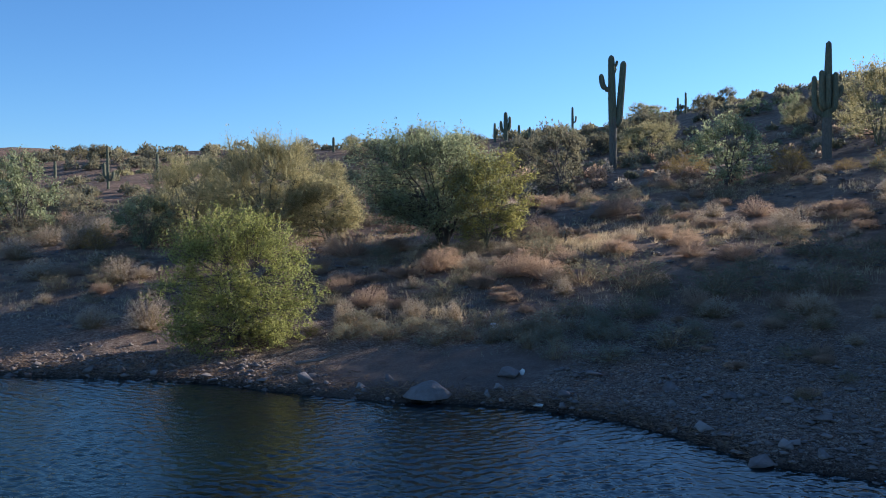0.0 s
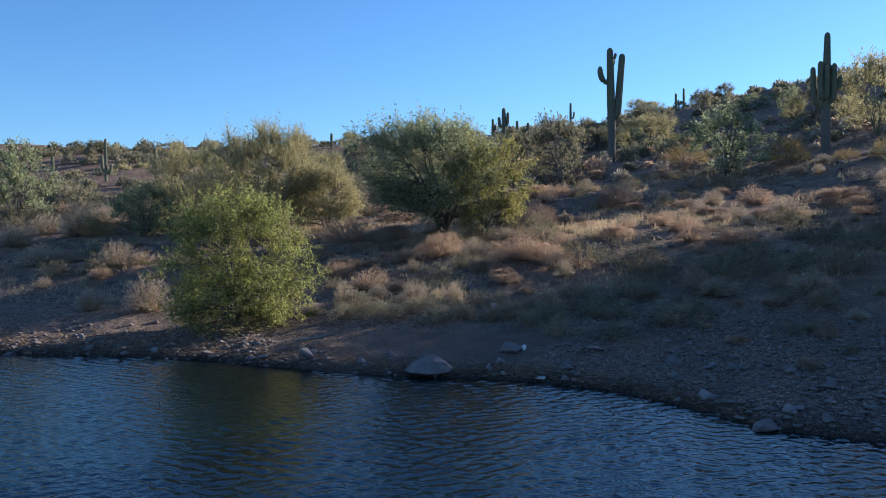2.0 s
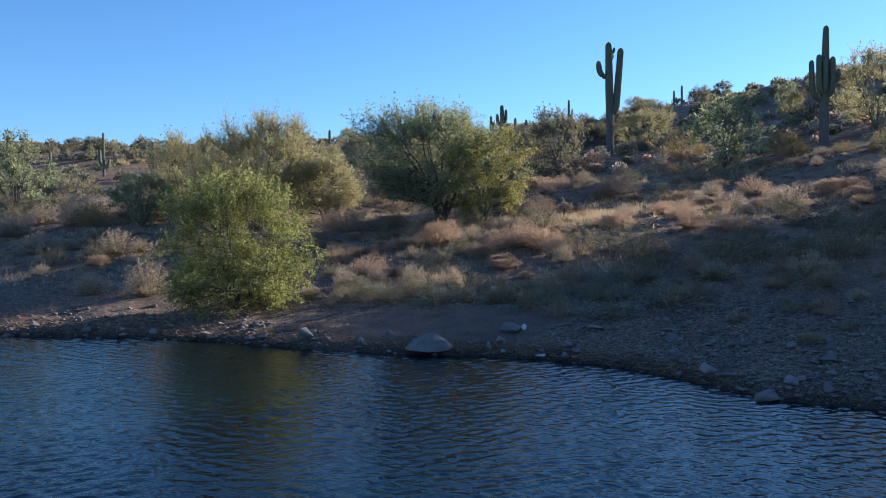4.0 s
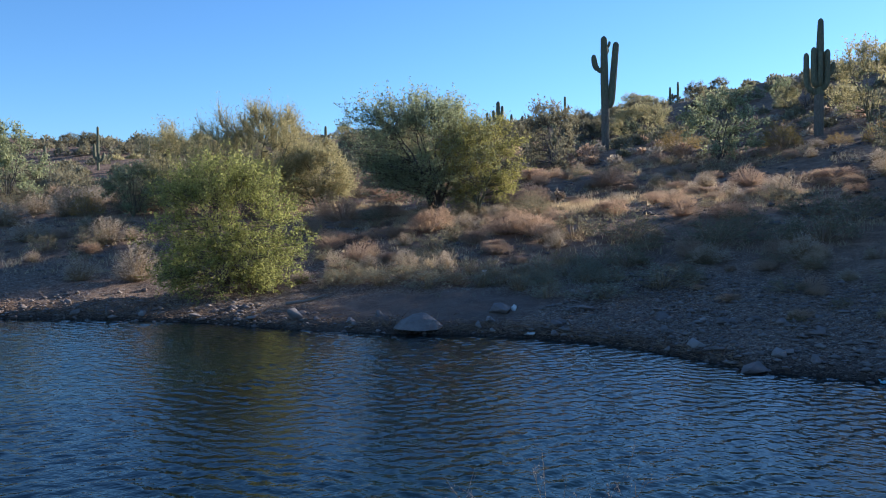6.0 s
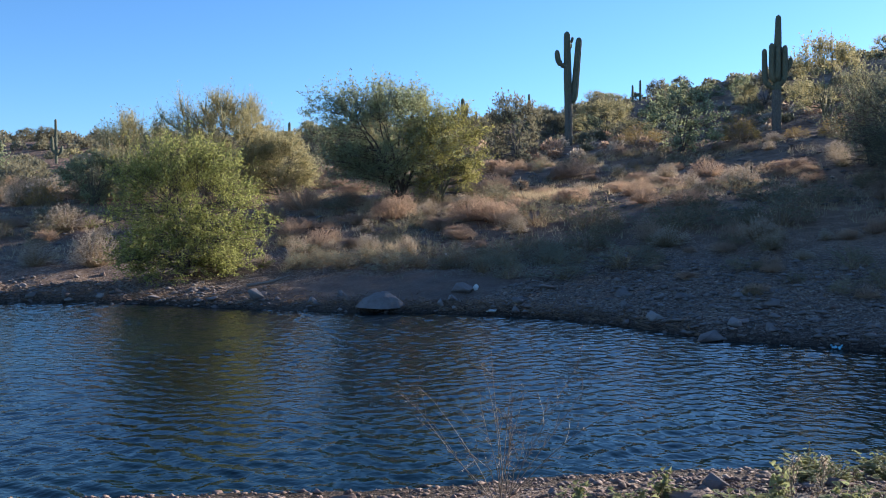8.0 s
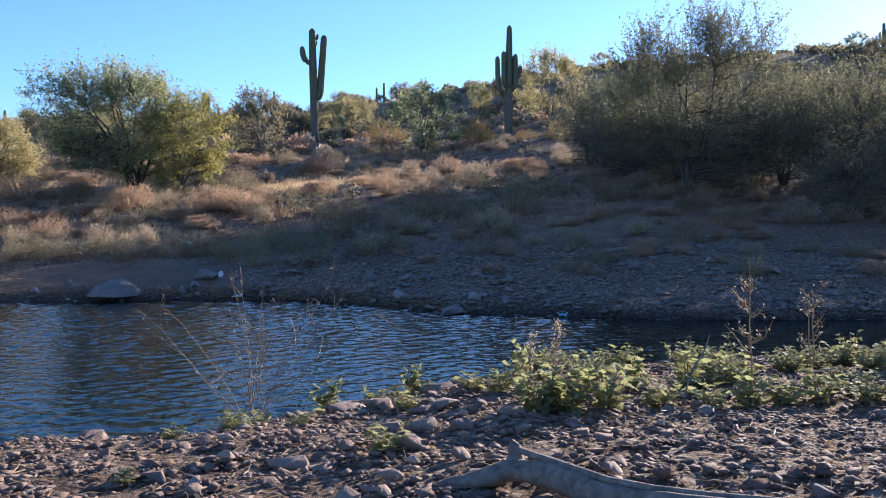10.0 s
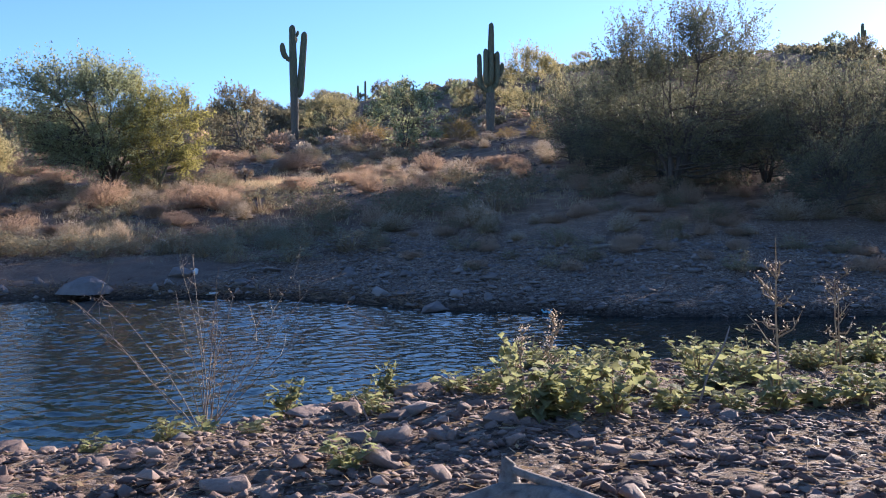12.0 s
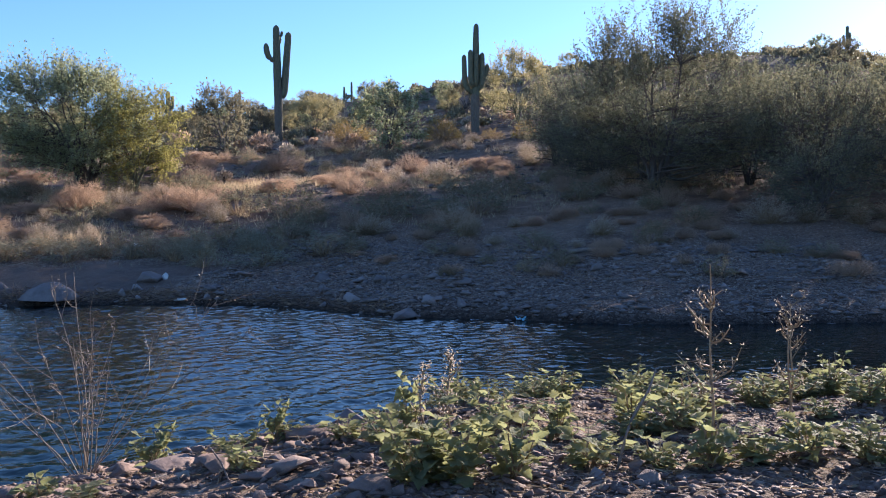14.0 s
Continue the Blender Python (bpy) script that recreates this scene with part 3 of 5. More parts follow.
def saguaro(x, y, h, r, arms, label, turn=0.0, lean=0.0, ribs=15, foot=0.42, group="", top_share=0.8):
    """arms: (height on the trunk, reach sideways, top, thickness, direction in degrees), all heights as shares of h."""
    ob = thing("saguaro_cactus", on_land(x, y, 0.1, turn), label, "cactus", group)
    g = Geo()
    column(g, [(0, 0, 0), (0, 0, h * foot * 0.5), (lean * 0.5, 0, h * 0.6), (lean, 0, h)], [r * 0.85, r * 0.92, r * (0.5 + 0.5 * top_share + 0.1), r * top_share], ribs)
    part("column", g, SAGUARO, ob, smooth_faces=True)
    if foot > 0.05:
        g = Geo()
        column(g, [(0, 0, -0.1), (0, 0, h * foot * 0.5), (0, 0, h * foot), (0, 0, h * foot + r * 0.4)], [r * 0.94, r * 0.97, r * 0.96, r * 0.7], ribs, 0.1)
        part("old_foot", g, SAGUARO_OLD, ob, "brown corky base", True)
    for at, reach, top, thick, way, *splay in arms:
        c, s = math.cos(radians(way)), math.sin(radians(way))
        z0, z1, q = at * h, top * h, abs(reach)
        g = Geo()
        x0 = lean * at
        column(g, [(x0, 0, z0), (x0 + c * q * 0.5, s * q * 0.5, z0 + q * 0.12), (x0 + c * q * 0.88, s * q * 0.88, z0 + q * 0.45), (x0 + c * q, s * q, z0 + q * 1.1), (x0 + c * q * (splay or [1.04])[0], s * q * (splay or [1.04])[0], z1)],
               [thick * 0.75, thick * 0.9, thick, thick, thick * 0.85], ribs - 3)
        part("arm", g, SAGUARO, ob, smooth_faces=True)
    return ob


saguaro(16.2, 78.3, 10.6, 0.37, [(0.38, 0.62, 0.95, 0.35, 4, 1.75), (0.69, 0.92, 0.84, 0.27, 176), (0.89, 0.6, 0.955, 0.13, 20), (0.84, 0.55, 0.9, 0.14, 40)],
        "tall two-stemmed saguaro cactus with short upper arms", 0, -0.12, foot=0.47, group="tall saguaros")
saguaro(29.2, 63.6, 8.8, 0.36, [(0.36, 0.92, 0.71, 0.22, 172), (0.41, 0.6, 0.75, 0.23, 205), (0.39, 0.55, 0.73, 0.23, 315), (0.42, 0.66, 0.73, 0.24, 30), (0.49, 0.95, 0.63, 0.19, 350), (0.42, 0.5, 0.71, 0.2, 250)],
        "tall saguaro cactus with a cluster of upright arms", 0, 0.12, foot=0.36, group="tall saguaros", top_share=0.56)
for x, y, h, r, arms in [(-32.8, 84.8, 4.4, 0.14, [(0.25, 0.45, 0.62, 0.18, 160), (0.2, 0.5, 0.42, 0.16, 20)]), (-31.0, 94.2, 3.2, 0.19, []), (-49.9, 110.9, 2.3, 0.2, []),
                         (11.7, 147, 5.0, 0.4, [(0.3, 0.8, 0.7, 0.3, 170), (0.35, 0.7, 0.85, 0.3, 10)]), (9.8, 147, 3.4, 0.25, [(0.4, 0.5, 0.7, 0.2, 20)]), (13.9, 146, 2.4, 0.25, []), (14.8, 137, 2.4, 0.25, []),
                         (23.1, 146, 4.3, 0.22, [(0.35, 0.6, 0.65, 0.16, 10)]), (39.8, 141, 3.0, 0.2, []), (41.1, 141, 3.6, 0.2, []), (-18.1, 147, 2.6, 0.25, []), (-8.0, 150, 2.6, 0.28, [(0.4, 0.5, 0.7, 0.22, 170)]),
                         (100.6, 92.2, 4.4, 0.25, [(0.3, 0.6, 0.7, 0.2, 170), (0.35, 0.6, 0.8, 0.2, 10)])]:
    saguaro(x, y, h, r, arms, "distant slender saguaro cactus on the hillside", 0, 0, 9, 0.0, "distant saguaros")

# ---- bushes ----
def bush_mesh(rng, n, spread, leaf, stem, kind, wide=1.0):
    """Stems and foliage of a bush 1 m high and 1 m across, as one mesh each."""
    stems, tops = Geo(), Geo()
    w = unit(np.stack([rng.normal(size=n), rng.normal(size=n), np.abs(rng.normal(size=n)) * spread + 0.12], -1))
    reach = lumpy(rng, w, 6, 0.35) * rng.uniform(0.6, 1.0, n) ** (0.45 if kind == "dry" else 1.0)
    tip = w * reach[:, None] * np.array([0.52, 0.52, 0.98])
    base = np.stack([tip[:, 0] * 0.22, tip[:, 1] * 0.22, np.full(n, -0.03)], -1) + rng.normal(size=(n, 3)) * np.array([0.03, 0.03, 0])
    bend = np.stack([tip[:, 0] * 0.04, tip[:, 1] * 0.04, 0.08 + 0.05 * rng.random(n)], -1) * rng.uniform(0.2, 1.2, n)[:, None]
    strips(stems, base, tip, 0.011 * wide, bend, rng, 1)
    m = {"dry": 6, "leafy": 3, "weed": 2}[kind]
    q = np.repeat(np.arange(n), m)
    u = rng.uniform(0.5, 0.98, len(q))[:, None]
    b = base[q] + (tip[q] - base[q]) * u + bend[q] * (4 * u * (1 - u))
    d = unit(w[q] + rng.normal(size=(len(q), 3)) * 0.7 + np.array([0, 0, 0.25]))
    h = b + d * (rng.uniform(0.05, 0.13, len(q)) if kind == "dry" else rng.uniform(0.06, 0.2, len(q)))[:, None]
    strips(stems if kind == "leafy" else tops, b, h, 0.009 * wide, rng.normal(size=b.shape) * 0.01, rng, 0)
    k = {"dry": 1, "leafy": 6, "weed": 5}[kind]
    q2 = np.repeat(np.arange(len(b)), k)
    u = rng.uniform(0.1, 1.05, len(q2))[:, None]
    at = b[q2] + (h[q2] - b[q2]) * u + rng.normal(size=(len(q2), 3)) * 0.012
    size = {"dry": 0.028, "leafy": 0.042, "weed": 0.05}[kind]
    leaflets(tops, at, rng.normal(size=at.shape) + d[q2] * 0.5, size * wide * rng.uniform(0.6, 1.4, len(q2)), size * 0.55 * wide, rng)
    return stems.mesh("framework", stem), tops.mesh("foliage", leaf)


def bush(name, x, y, h, wd, meshes, label, group, turn):
    ob = thing(name, on_land(x, y, 0.02, turn, (wd, wd, h)), label, "bush", group)
    part("framework", meshes[0], None, ob)
    part("foliage", meshes[1], None, ob)
    return ob


RUSSET = [(0.21, 37.0, 1.45, 2.13), (7.9, 37.2, 1.2, 2.0), (3.28, 34.56, 1.03, 2.06), (4.43, 34.04, 1.13, 2.26), (1.97, 33.45, 1.1, 1.33), (10.66, 35.53, 0.73, 1.47), (12.4, 34.8, 0.93, 1.95), (14.68, 45.0, 0.94, 2.5), (17.95, 47.32, 1.01, 2.01), (21.57, 45.33, 0.83, 2.99),
          (4.44, 47.2, 1.25, 2.51), (5.84, 44.74, 1.19, 2.09), (11.69, 43.85, 0.75, 1.5), (-2.1, 42.5, 1.3, 2.03), (-4.04, 42.0, 1.25, 2.8), (-5.05, 37.99, 1.14, 1.14), (6.6, 54.92, 1.47, 2.93), (10.57, 50.35, 1.02, 2.73), (5.76, 36.53, 0.73, 1.71), (2.52, 31.95, 0.74, 1.27)]
PALE = [(-10.12, 30.2, 1.26, 1.9), (-12.38, 30.9, 0.88, 1.54), (0.71, 28.95, 0.95, 1.05), (-0.69, 29.84, 0.89, 1.57), (17.03, 40.94, 1.03, 2.34), (-4.03, 28.57, 0.67, 1.14), (-5.42, 28.47, 0.77, 1.91), (-19.95, 47.15, 1.36, 2.04), (-18.47, 40.02, 1.17, 2.63), (-14.33, 38.79, 1.1, 2.19),
        (-3.15, 29.96, 1.09, 1.19), (-2.02, 30.63, 0.81, 1.21), (-21.89, 44.82, 1.16, 2.65), (-9.85, 34.74, 0.96, 1.43)]
GOLD = [(19.16, 64.76, 1.89, 3.37), (25.0, 60.0, 2.3, 3.75), (27.4, 56.9, 0.83, 1.66), (29.36, 55.51, 1.67, 2.51), (-18.33, 46.2, 1.48, 1.65)]
GREY = [(7.52, 31.85, 1.4, 2.59), (5.74, 33.28, 1.11, 2.0), (9.95, 29.55, 1.33, 3.08), (1.9, 41.0, 1.12, 1.4), (-18.86, 46.74, 1.51, 2.01), (-16.34, 47.43, 1.83, 3.0), (13.36, 28.46, 1.24, 2.69), (11.89, 31.58, 0.89, 1.78), (15.39, 34.25, 1.24, 2.97), (16.13, 31.68, 1.17, 2.34)]
WEEDS = [(3.7, 28.03, 0.65, 1.12), (2.36, 26.39, 0.7, 1.4), (6.77, 24.39, 0.75, 2.16), (4.91, 26.52, 0.53, 1.06), (0.19, 26.27, 0.61, 1.73), (-1.4, 26.98, 0.62, 1.6), (4.98, 23.51, 0.47, 1.9), (-2.7, 29.35, 0.78, 1.56), (1.49, 28.07, 0.65, 1.11), (-0.72, 27.82, 0.64, 1.28),
         (2.83, 25.13, 0.58, 1.16), (7.87, 25.34, 0.52, 1.22), (3.49, 23.92, 0.72, 1.11), (1.74, 26.12, 0.6, 1.03), (0.73, 27.23, 0.54, 1.08)]
B = np.random.default_rng(23)
russet = [bush_mesh(B, 300, 0.8, RUSSET_TWIG, RUSSET_TWIG, "dry") for _ in range(3)]
pale = [bush_mesh(B, 260, 1.2, PALE_TWIG, DRY_STALK, "dry") for _ in range(3)]
gold = [bush_mesh(B, 200, 0.8, GOLD_TWIG, DRY_STALK, "dry") for _ in range(2)]
grey = [bush_mesh(B, 76, 0.8, GREY_LEAF, DRY_STALK, "leafy") for _ in range(3)]
weed = [bush_mesh(B, 90, 1.6, WEED_LEAF, DRY_STALK, "weed") for _ in range(2)]
for name, rows, meshes, label, group in (
        ("dry_bush", RUSSET, russet, "rounded russet brown dry bush on the slope", "dry bushes on the slope"),
        ("pale_bush", PALE, pale, "pale straw dry bush with upright twigs", "pale bushes on the bank"),
        ("golden_bush", GOLD, gold, "golden brown dry bush on the hillside", "golden bushes on the hillside"),
        ("grey_shrub", GREY, grey, "low grey green leafy shrub on the slope", "grey shrubs on the slope"),
        ("weed_clump", WEEDS, weed, "low grey green weeds along the lake bank", "weeds along the bank")):
    for i, (x, y, h, wd) in enumerate(rows):
        k = 0.7 if name == "pale_bush" and x > -6 and y < 31 else 0.9 if name == "pale_bush" else 1.05
        bush(name, x, y, h * k, wd * k, meshes[i % len(meshes)], label, group, B.uniform(0, 6.28))


def cholla(x, y, h, wd, label):
    """A bushy jointed cactus, pale with spines."""
    ob = thing("cholla_cactus", on_land(x, y, 0.03), label, "cactus")
    stem, joints = Geo(), Geo()
    tube(stem, [(0, 0, -0.05), (0.03, 0, h * 0.3), (0, 0.02, h * 0.6)], [0.06, 0.055, 0.05], 7)
    for _ in range(60):
        w = unit(np.array([B.normal(), B.normal(), abs(B.normal()) * 0.8]))
        p = np.array([0, 0, h * 0.35]) + w * np.array([wd * 0.42, wd * 0.42, h * 0.5]) * B.uniform(0.4, 1)
        q = p + unit(w + B.normal(size=3) * 0.6 + np.array([0, 0, 0.5])) * B.uniform(0.14, 0.26)
        tube(joints, [p, 0.5 * (p + q), q], [0.03, 0.042, 0.02], 6)
        c = p + (q - p) * B.uniform(0, 1, 40)[:, None]
        d = unit(B.normal(size=(40, 3)))
        strips(joints, c, c + d * 0.085, 0.007, np.zeros((40, 3)), B, 0)
    part("stem", stem, BARK, ob, "dark woody stem", True)
    part("crown", joints, PALE_TWIG, ob, "pale spiny jointed crown")


def ocotillo(x, y, h):
    """Long bare wands that fan out from one root."""
    ob = thing("ocotillo", on_land(x, y, 0.05), "spiky ocotillo with long grey wands fanning out", "cactus")
    for k in range(13):
        a, s = 6.28 * k / 13 + B.uniform(-0.2, 0.2), B.uniform(0.15, 0.75)
        u = np.linspace(0, 1, 7)[:, None]
        top = np.array([math.cos(a) * s * h * 0.75, math.sin(a) * s * h * 0.75, h * B.uniform(0.75, 1.05)])
        g = Geo()
        tube(g, top * u + np.array([0, 0, 0.25]) * u * (1 - u), 0.03 * (1 - 0.6 * u[:, 0]), 5)
        part("wand", g, GREEN_BARK, ob, smooth_faces=True)


ocotillo(-15.6, 45.6, 2.2)
cholla(18.3, 42.6, 1.4, 2.2, "bushy pale spined cholla cactus among dry bushes")
cholla(6.27, 41.0, 1.2, 0.8, "narrow pale spined cholla cactus among dry bushes")

def open_slope(x, y):
    """The bare, sunlit flank round the two tall saguaros."""
    return 7 < math.degrees(math.atan2(x, y)) < 31 and math.hypot(x, y) < 92


FAR_CACTI = [(-32.8, 84.8), (-31.0, 94.2), (-49.9, 110.9), (11.7, 147), (9.8, 147), (23.1, 146), (39.8, 141), (41.1, 141), (-18.1, 147), (-8.0, 150)]


def veils_cactus(x, y):
    """Whether a bush there would grow close before one of the distant cacti."""
    return any(abs(math.degrees(math.atan2(x, y) - math.atan2(a, b))) < 0.9 and -24 < math.hypot(x, y) - math.hypot(a, b) < 1 for a, b in FAR_CACTI)


# bushes strewn over the hillside
spots = []
for _ in range(14000):
    az, r = radians(B.uniform(-33, 56)), 28 + 62 * B.random() ** 1.05
    x, y = r * math.sin(az), r * math.cos(az)
    z = float(land(x, y, False))
    if z < 1.25 or vnoise(x / 5, y / 5, 31) < 0.08 - 0.45 * B.random():
        continue
    if (-7 < x < 22 and y < 50 or open_slope(x, y)) and B.random() < 0.4 or veils_cactus(x, y):
        continue
    if any((x - a) ** 2 + (y - b) ** 2 < c * c for a, b, c in spots):
        continue
    spots.append((x, y, B.uniform(0.9, 1.7)))
    if len(spots) >= 860:
        break
for _ in range(64):
    x = B.uniform(-3.4, 6.0)
    y = float(np.interp(x, [-3, -1.2, 0.6, 2.8, 4.4, 6.3], [27.4, 27.0, 26.2, 25.8, 26.0, 25.0])) + 2.6 * B.random() ** 1.6
    spots.append((x, y, -1))
for _ in range(34):
    spots.append((B.uniform(17, 42), B.uniform(20, 38), -2))
for _ in range(70):
    x = B.uniform(6.5, 19)
    spots.append((x, float(np.interp(x, FAR_X, FAR_Y)) + 3 + 12 * B.random() ** 0.7, -3))
clear = [(a, b, 0.5 * d) for rows in (RUSSET, PALE, GOLD, GREY, WEEDS) for a, b, c, d in rows]
KIND = [("dry_bush", russet, "rounded russet brown dry bush on the slope", "dry bushes on the slope", 0.55, 1.25),
        ("pale_bush", pale, "pale straw dry bush with upright twigs", "pale bushes on the slope", 0.45, 1.2),
        ("grey_shrub", grey, "low grey green leafy shrub on the slope", "grey shrubs on the slope", 0.6, 1.6),
        ("weed_clump", weed, "low grey green weeds along the lake bank", "weeds along the bank", 0.4, 0.95)]
def mound(geo, x, y, h, wd, r, rng, cover=1.25):
    """A far bush: a lumpy dome of small leaf sprays."""
    size = 0.0031 * r
    n = int(np.clip(cover * 3.1 * wd * (0.3 * wd + 0.7 * h) / (0.3 * size * size), 40, 420))
    w = unit(np.stack([rng.normal(size=n), rng.normal(size=n), np.abs(rng.normal(size=n)) * 0.8 + 0.04], -1))
    reach = lumpy(rng, w, 7, 0.5) * rng.uniform(0.35, 1, n) ** 0.5
    at = np.array([x, y, float(land(x, y)) - 0.05]) + w * reach[:, None] * np.array([wd * 0.5, wd * 0.5, h])
    leaflets(geo, at, w + rng.normal(size=(n, 3)) * 0.7 + np.array([0, 0, 0.3]), size * rng.uniform(0.6, 1.4, n), 0.55 * size, rng)


far_bushes = {0: Geo(), 1: Geo(), 2: Geo()}
for x, y, c in spots:
    if any((x - a) ** 2 + (y - b) ** 2 < (0.55 * e + 0.3) ** 2 for a, b, e in clear):
        continue
    r = math.hypot(x, y)
    share = (0.5, 0.72) if x > -4 else (0.3, 0.5)
    pick = B.random() + (0.12 if r > 60 else 0)
    k = 0 if pick < share[0] else 1 if pick < share[1] else 2
    k = 3 if c == -1 else 2 if c == -2 else int(B.choice([0, 0, 1, 2])) if c == -3 else k
    name, meshes, label, group, lo, hi = KIND[k]
    h = B.uniform(lo, hi) * (0.42 if c == -3 else 0.7 if r < 50 or open_slope(x, y) else 1.0)
    wd, pair, turn = h * B.uniform(1.5, 2.3), meshes[int(B.integers(len(meshes)))], B.uniform(0, 6.28)
    if r < 64:
        bush(name, x, y, h, wd, pair, label, group, turn)
        continue
    mound(far_bushes[2 if x < -4 else k], x, y, h, wd, r, B)
for k, material in ((0, RUSSET_TWIG), (1, PALE_TWIG), (2, GREY_LEAF)):
    tagged(new("slope_scrub", far_bushes[k].mesh("slope_scrub", material)), "dry and grey green scrub on the upper hillside", "scrub", kind="stuff")

# more small trees up the slope
grown = 0
for _ in range(4000):
    az = radians(B.uniform(-32, 56))
    r = 52 + 108 * B.random() ** 0.75
    x, y = r * math.sin(az), r * math.cos(az)
    if (az < radians(8) and r < 58) or vnoise(x / 14, y / 14, 41) < (0.2 if az < 0 else 0.1) or open_slope(x, y) or veils_cactus(x, y):
        continue
    k = int(B.choice([0, 1, 1, 1, 2, 2, 2]))
    h, wd = B.uniform(1.7, 3.2), B.uniform(2.6, 4.2)
    ob = thing(KINDS[k], on_land(x, y, 0.05, B.uniform(0, 6.28), (wd / WIDTHS[k], wd / WIDTHS[k], h / HEIGHTS[k])), LABELS[k], "tree", "trees on the hillside")
    part("trunk", small[k][0], None, ob)
    part("crown", small[k][1], None, ob)
    grown += 1
    if grown >= 85:
        break

# far scrub up to the ridge, too many to count
for material, count, near, deep, tall, wide, label in ((GREY_LEAF, 700, 74, 115, 1.2, 2.2, "olive grey desert scrub covering the far hillside"), (STRAW_TWIG, 320, 74, 110, 1.2, 2.2, "straw coloured desert scrub on the far hillside"),
                                                       (GREY_LEAF, 420, 122, 60, 1.7, 2.6, "dark olive desert scrub along the ridge")):
    far_scrub = Geo()
    for _ in range(count):
        az = radians(B.uniform(-36, 62))
        r = near + deep * B.random()
        x, y = r * math.sin(az), r * math.cos(az)
        if vnoise(x / 6, y / 6, 71) < -0.25 and near < 100 or veils_cactus(x, y) or az < 0.1 and near < 100 and B.random() < 0.35:
            continue
        low = 0.5 if open_slope(x, y) else 1.0
        mound(far_scrub, x, y, B.uniform(0.35, 1.0) * tall * low, B.uniform(0.45, 1.1) * wide * low ** 0.5, r, B)
    tagged(new("far_scrub", far_scrub.mesh("far_scrub", material)), label, "scrub", kind="stuff")

# dry grass between the bushes
def tufts(count, blades, area, height, material, name, label, low=0.35, high=9, wide=0.012):
    g = Geo()
    x = B.uniform(area[0], area[1], count)
    y = B.uniform(area[2], area[3], count)
    z = land(x, y)
    ok = (z > low) & (z < high) & (vnoise(x / 2.3, y / 2.3, 51) + 0.5 * vnoise(x / 7, y / 7, 52) > B.uniform(-0.6, 0.5, count))
    root = np.stack([x, y, z], -1)[ok]
    root = np.repeat(root, blades, 0) + B.normal(size=(len(root) * blades, 3)) * np.array([0.09, 0.09, 0])
    root[:, 2] -= 0.02
    tip = root + np.stack([B.normal(size=len(root)) * 0.45, B.normal(size=len(root)) * 0.45, np.abs(B.normal(size=len(root))) * 0.35 + 0.7], -1) * (height * B.uniform(0.5, 1.2, len(root)))[:, None]
    strips(g, root, tip, wide, B.normal(size=root.shape) * 0.02, B, 1)
    tagged(new(name, g.mesh(name, material)), label, "grass", kind="stuff")


tufts(7500, 7, (-22, 28, 27, 60), 0.24, GRASS, "dry_grass", "short dry straw grass between the bushes", 0.95, 10, 0.022)
tufts(700, 9, (-6.0, -3.0, 27.0, 29.4), 0.34, GRASS, "dry_grass", "golden dry grass at the foot of the mesquite", 0.4)
tufts(2600, 10, (-1.5, 8.5, 34.5, 43.0), 0.3, GRASS, "dry_grass", "golden dry grass in the open between russet bushes", 0.9, 9, 0.02)
tufts(500, 9, (-3.6, 1.2, 29.2, 33.0), 0.28, GRASS, "dry_grass", "golden dry grass behind the bank weeds", 0.9, 9, 0.016)
tufts(2200, 9, (8, 26, 38, 62), 0.3, GRASS, "dry_grass", "dry straw grass on the sunlit slope", 0.9, 12, 0.024)
tufts(2600, 7, (-13, 6, 22.5, 33), 0.15, WEED_LEAF, "bank_weeds", "sparse grey green weeds on the bank", 0.62, 1.7)
tufts(5200, 5, (5, 20, 12, 32), 0.11, SHORE_STALK, "slope_litter", "rusty dead stems on the stony slope", 0.45, 2.4)

# ---- stones ----
def stone_mesh(rng, corners, flat, fine=0, chip=0.025):
    """An angular stone: the hull of some corners, its edges chipped where it is seen near."""
    bm = bmesh.new()
    p = unit(rng.normal(size=(corners, 3))) * rng.uniform(0.75, 1.1, (corners, 1)) * np.array([1.0, rng.uniform(0.6, 0.9), flat])
    for q in p:
        bm.verts.new(q)
    made = bmesh.ops.convex_hull(bm, input=bm.verts)
    bmesh.ops.delete(bm, geom=[v for v in bm.verts if not v.link_faces], context="VERTS")
    if chip:
        bmesh.ops.bevel(bm, geom=list(bm.edges), offset=chip, segments=1, affect="EDGES", profile=0.5)
    bmesh.ops.triangulate(bm, faces=bm.faces)
    if fine:
        bmesh.ops.subdivide_edges(bm, edges=bm.edges, cuts=fine, use_grid_fill=True)
        for v in bm.verts:
            v.co += Vector(rng.normal(size=3)) * 0.012
        bmesh.ops.triangulate(bm, faces=bm.faces)
    bm.verts.index_update()
    g = Geo()
    g.add(np.array([v.co[:] for v in bm.verts]), np.array([[v.index for v in f.verts] for f in bm.faces]))
    bm.free()
    return g


S = np.random.default_rng(5)
shapes = {m.name: [stone_mesh(S, int(S.integers(8, 12)), S.uniform(0.4, 0.7)).mesh("stone", m) for _ in range(9)] for m in (ROCK, REDROCK)}


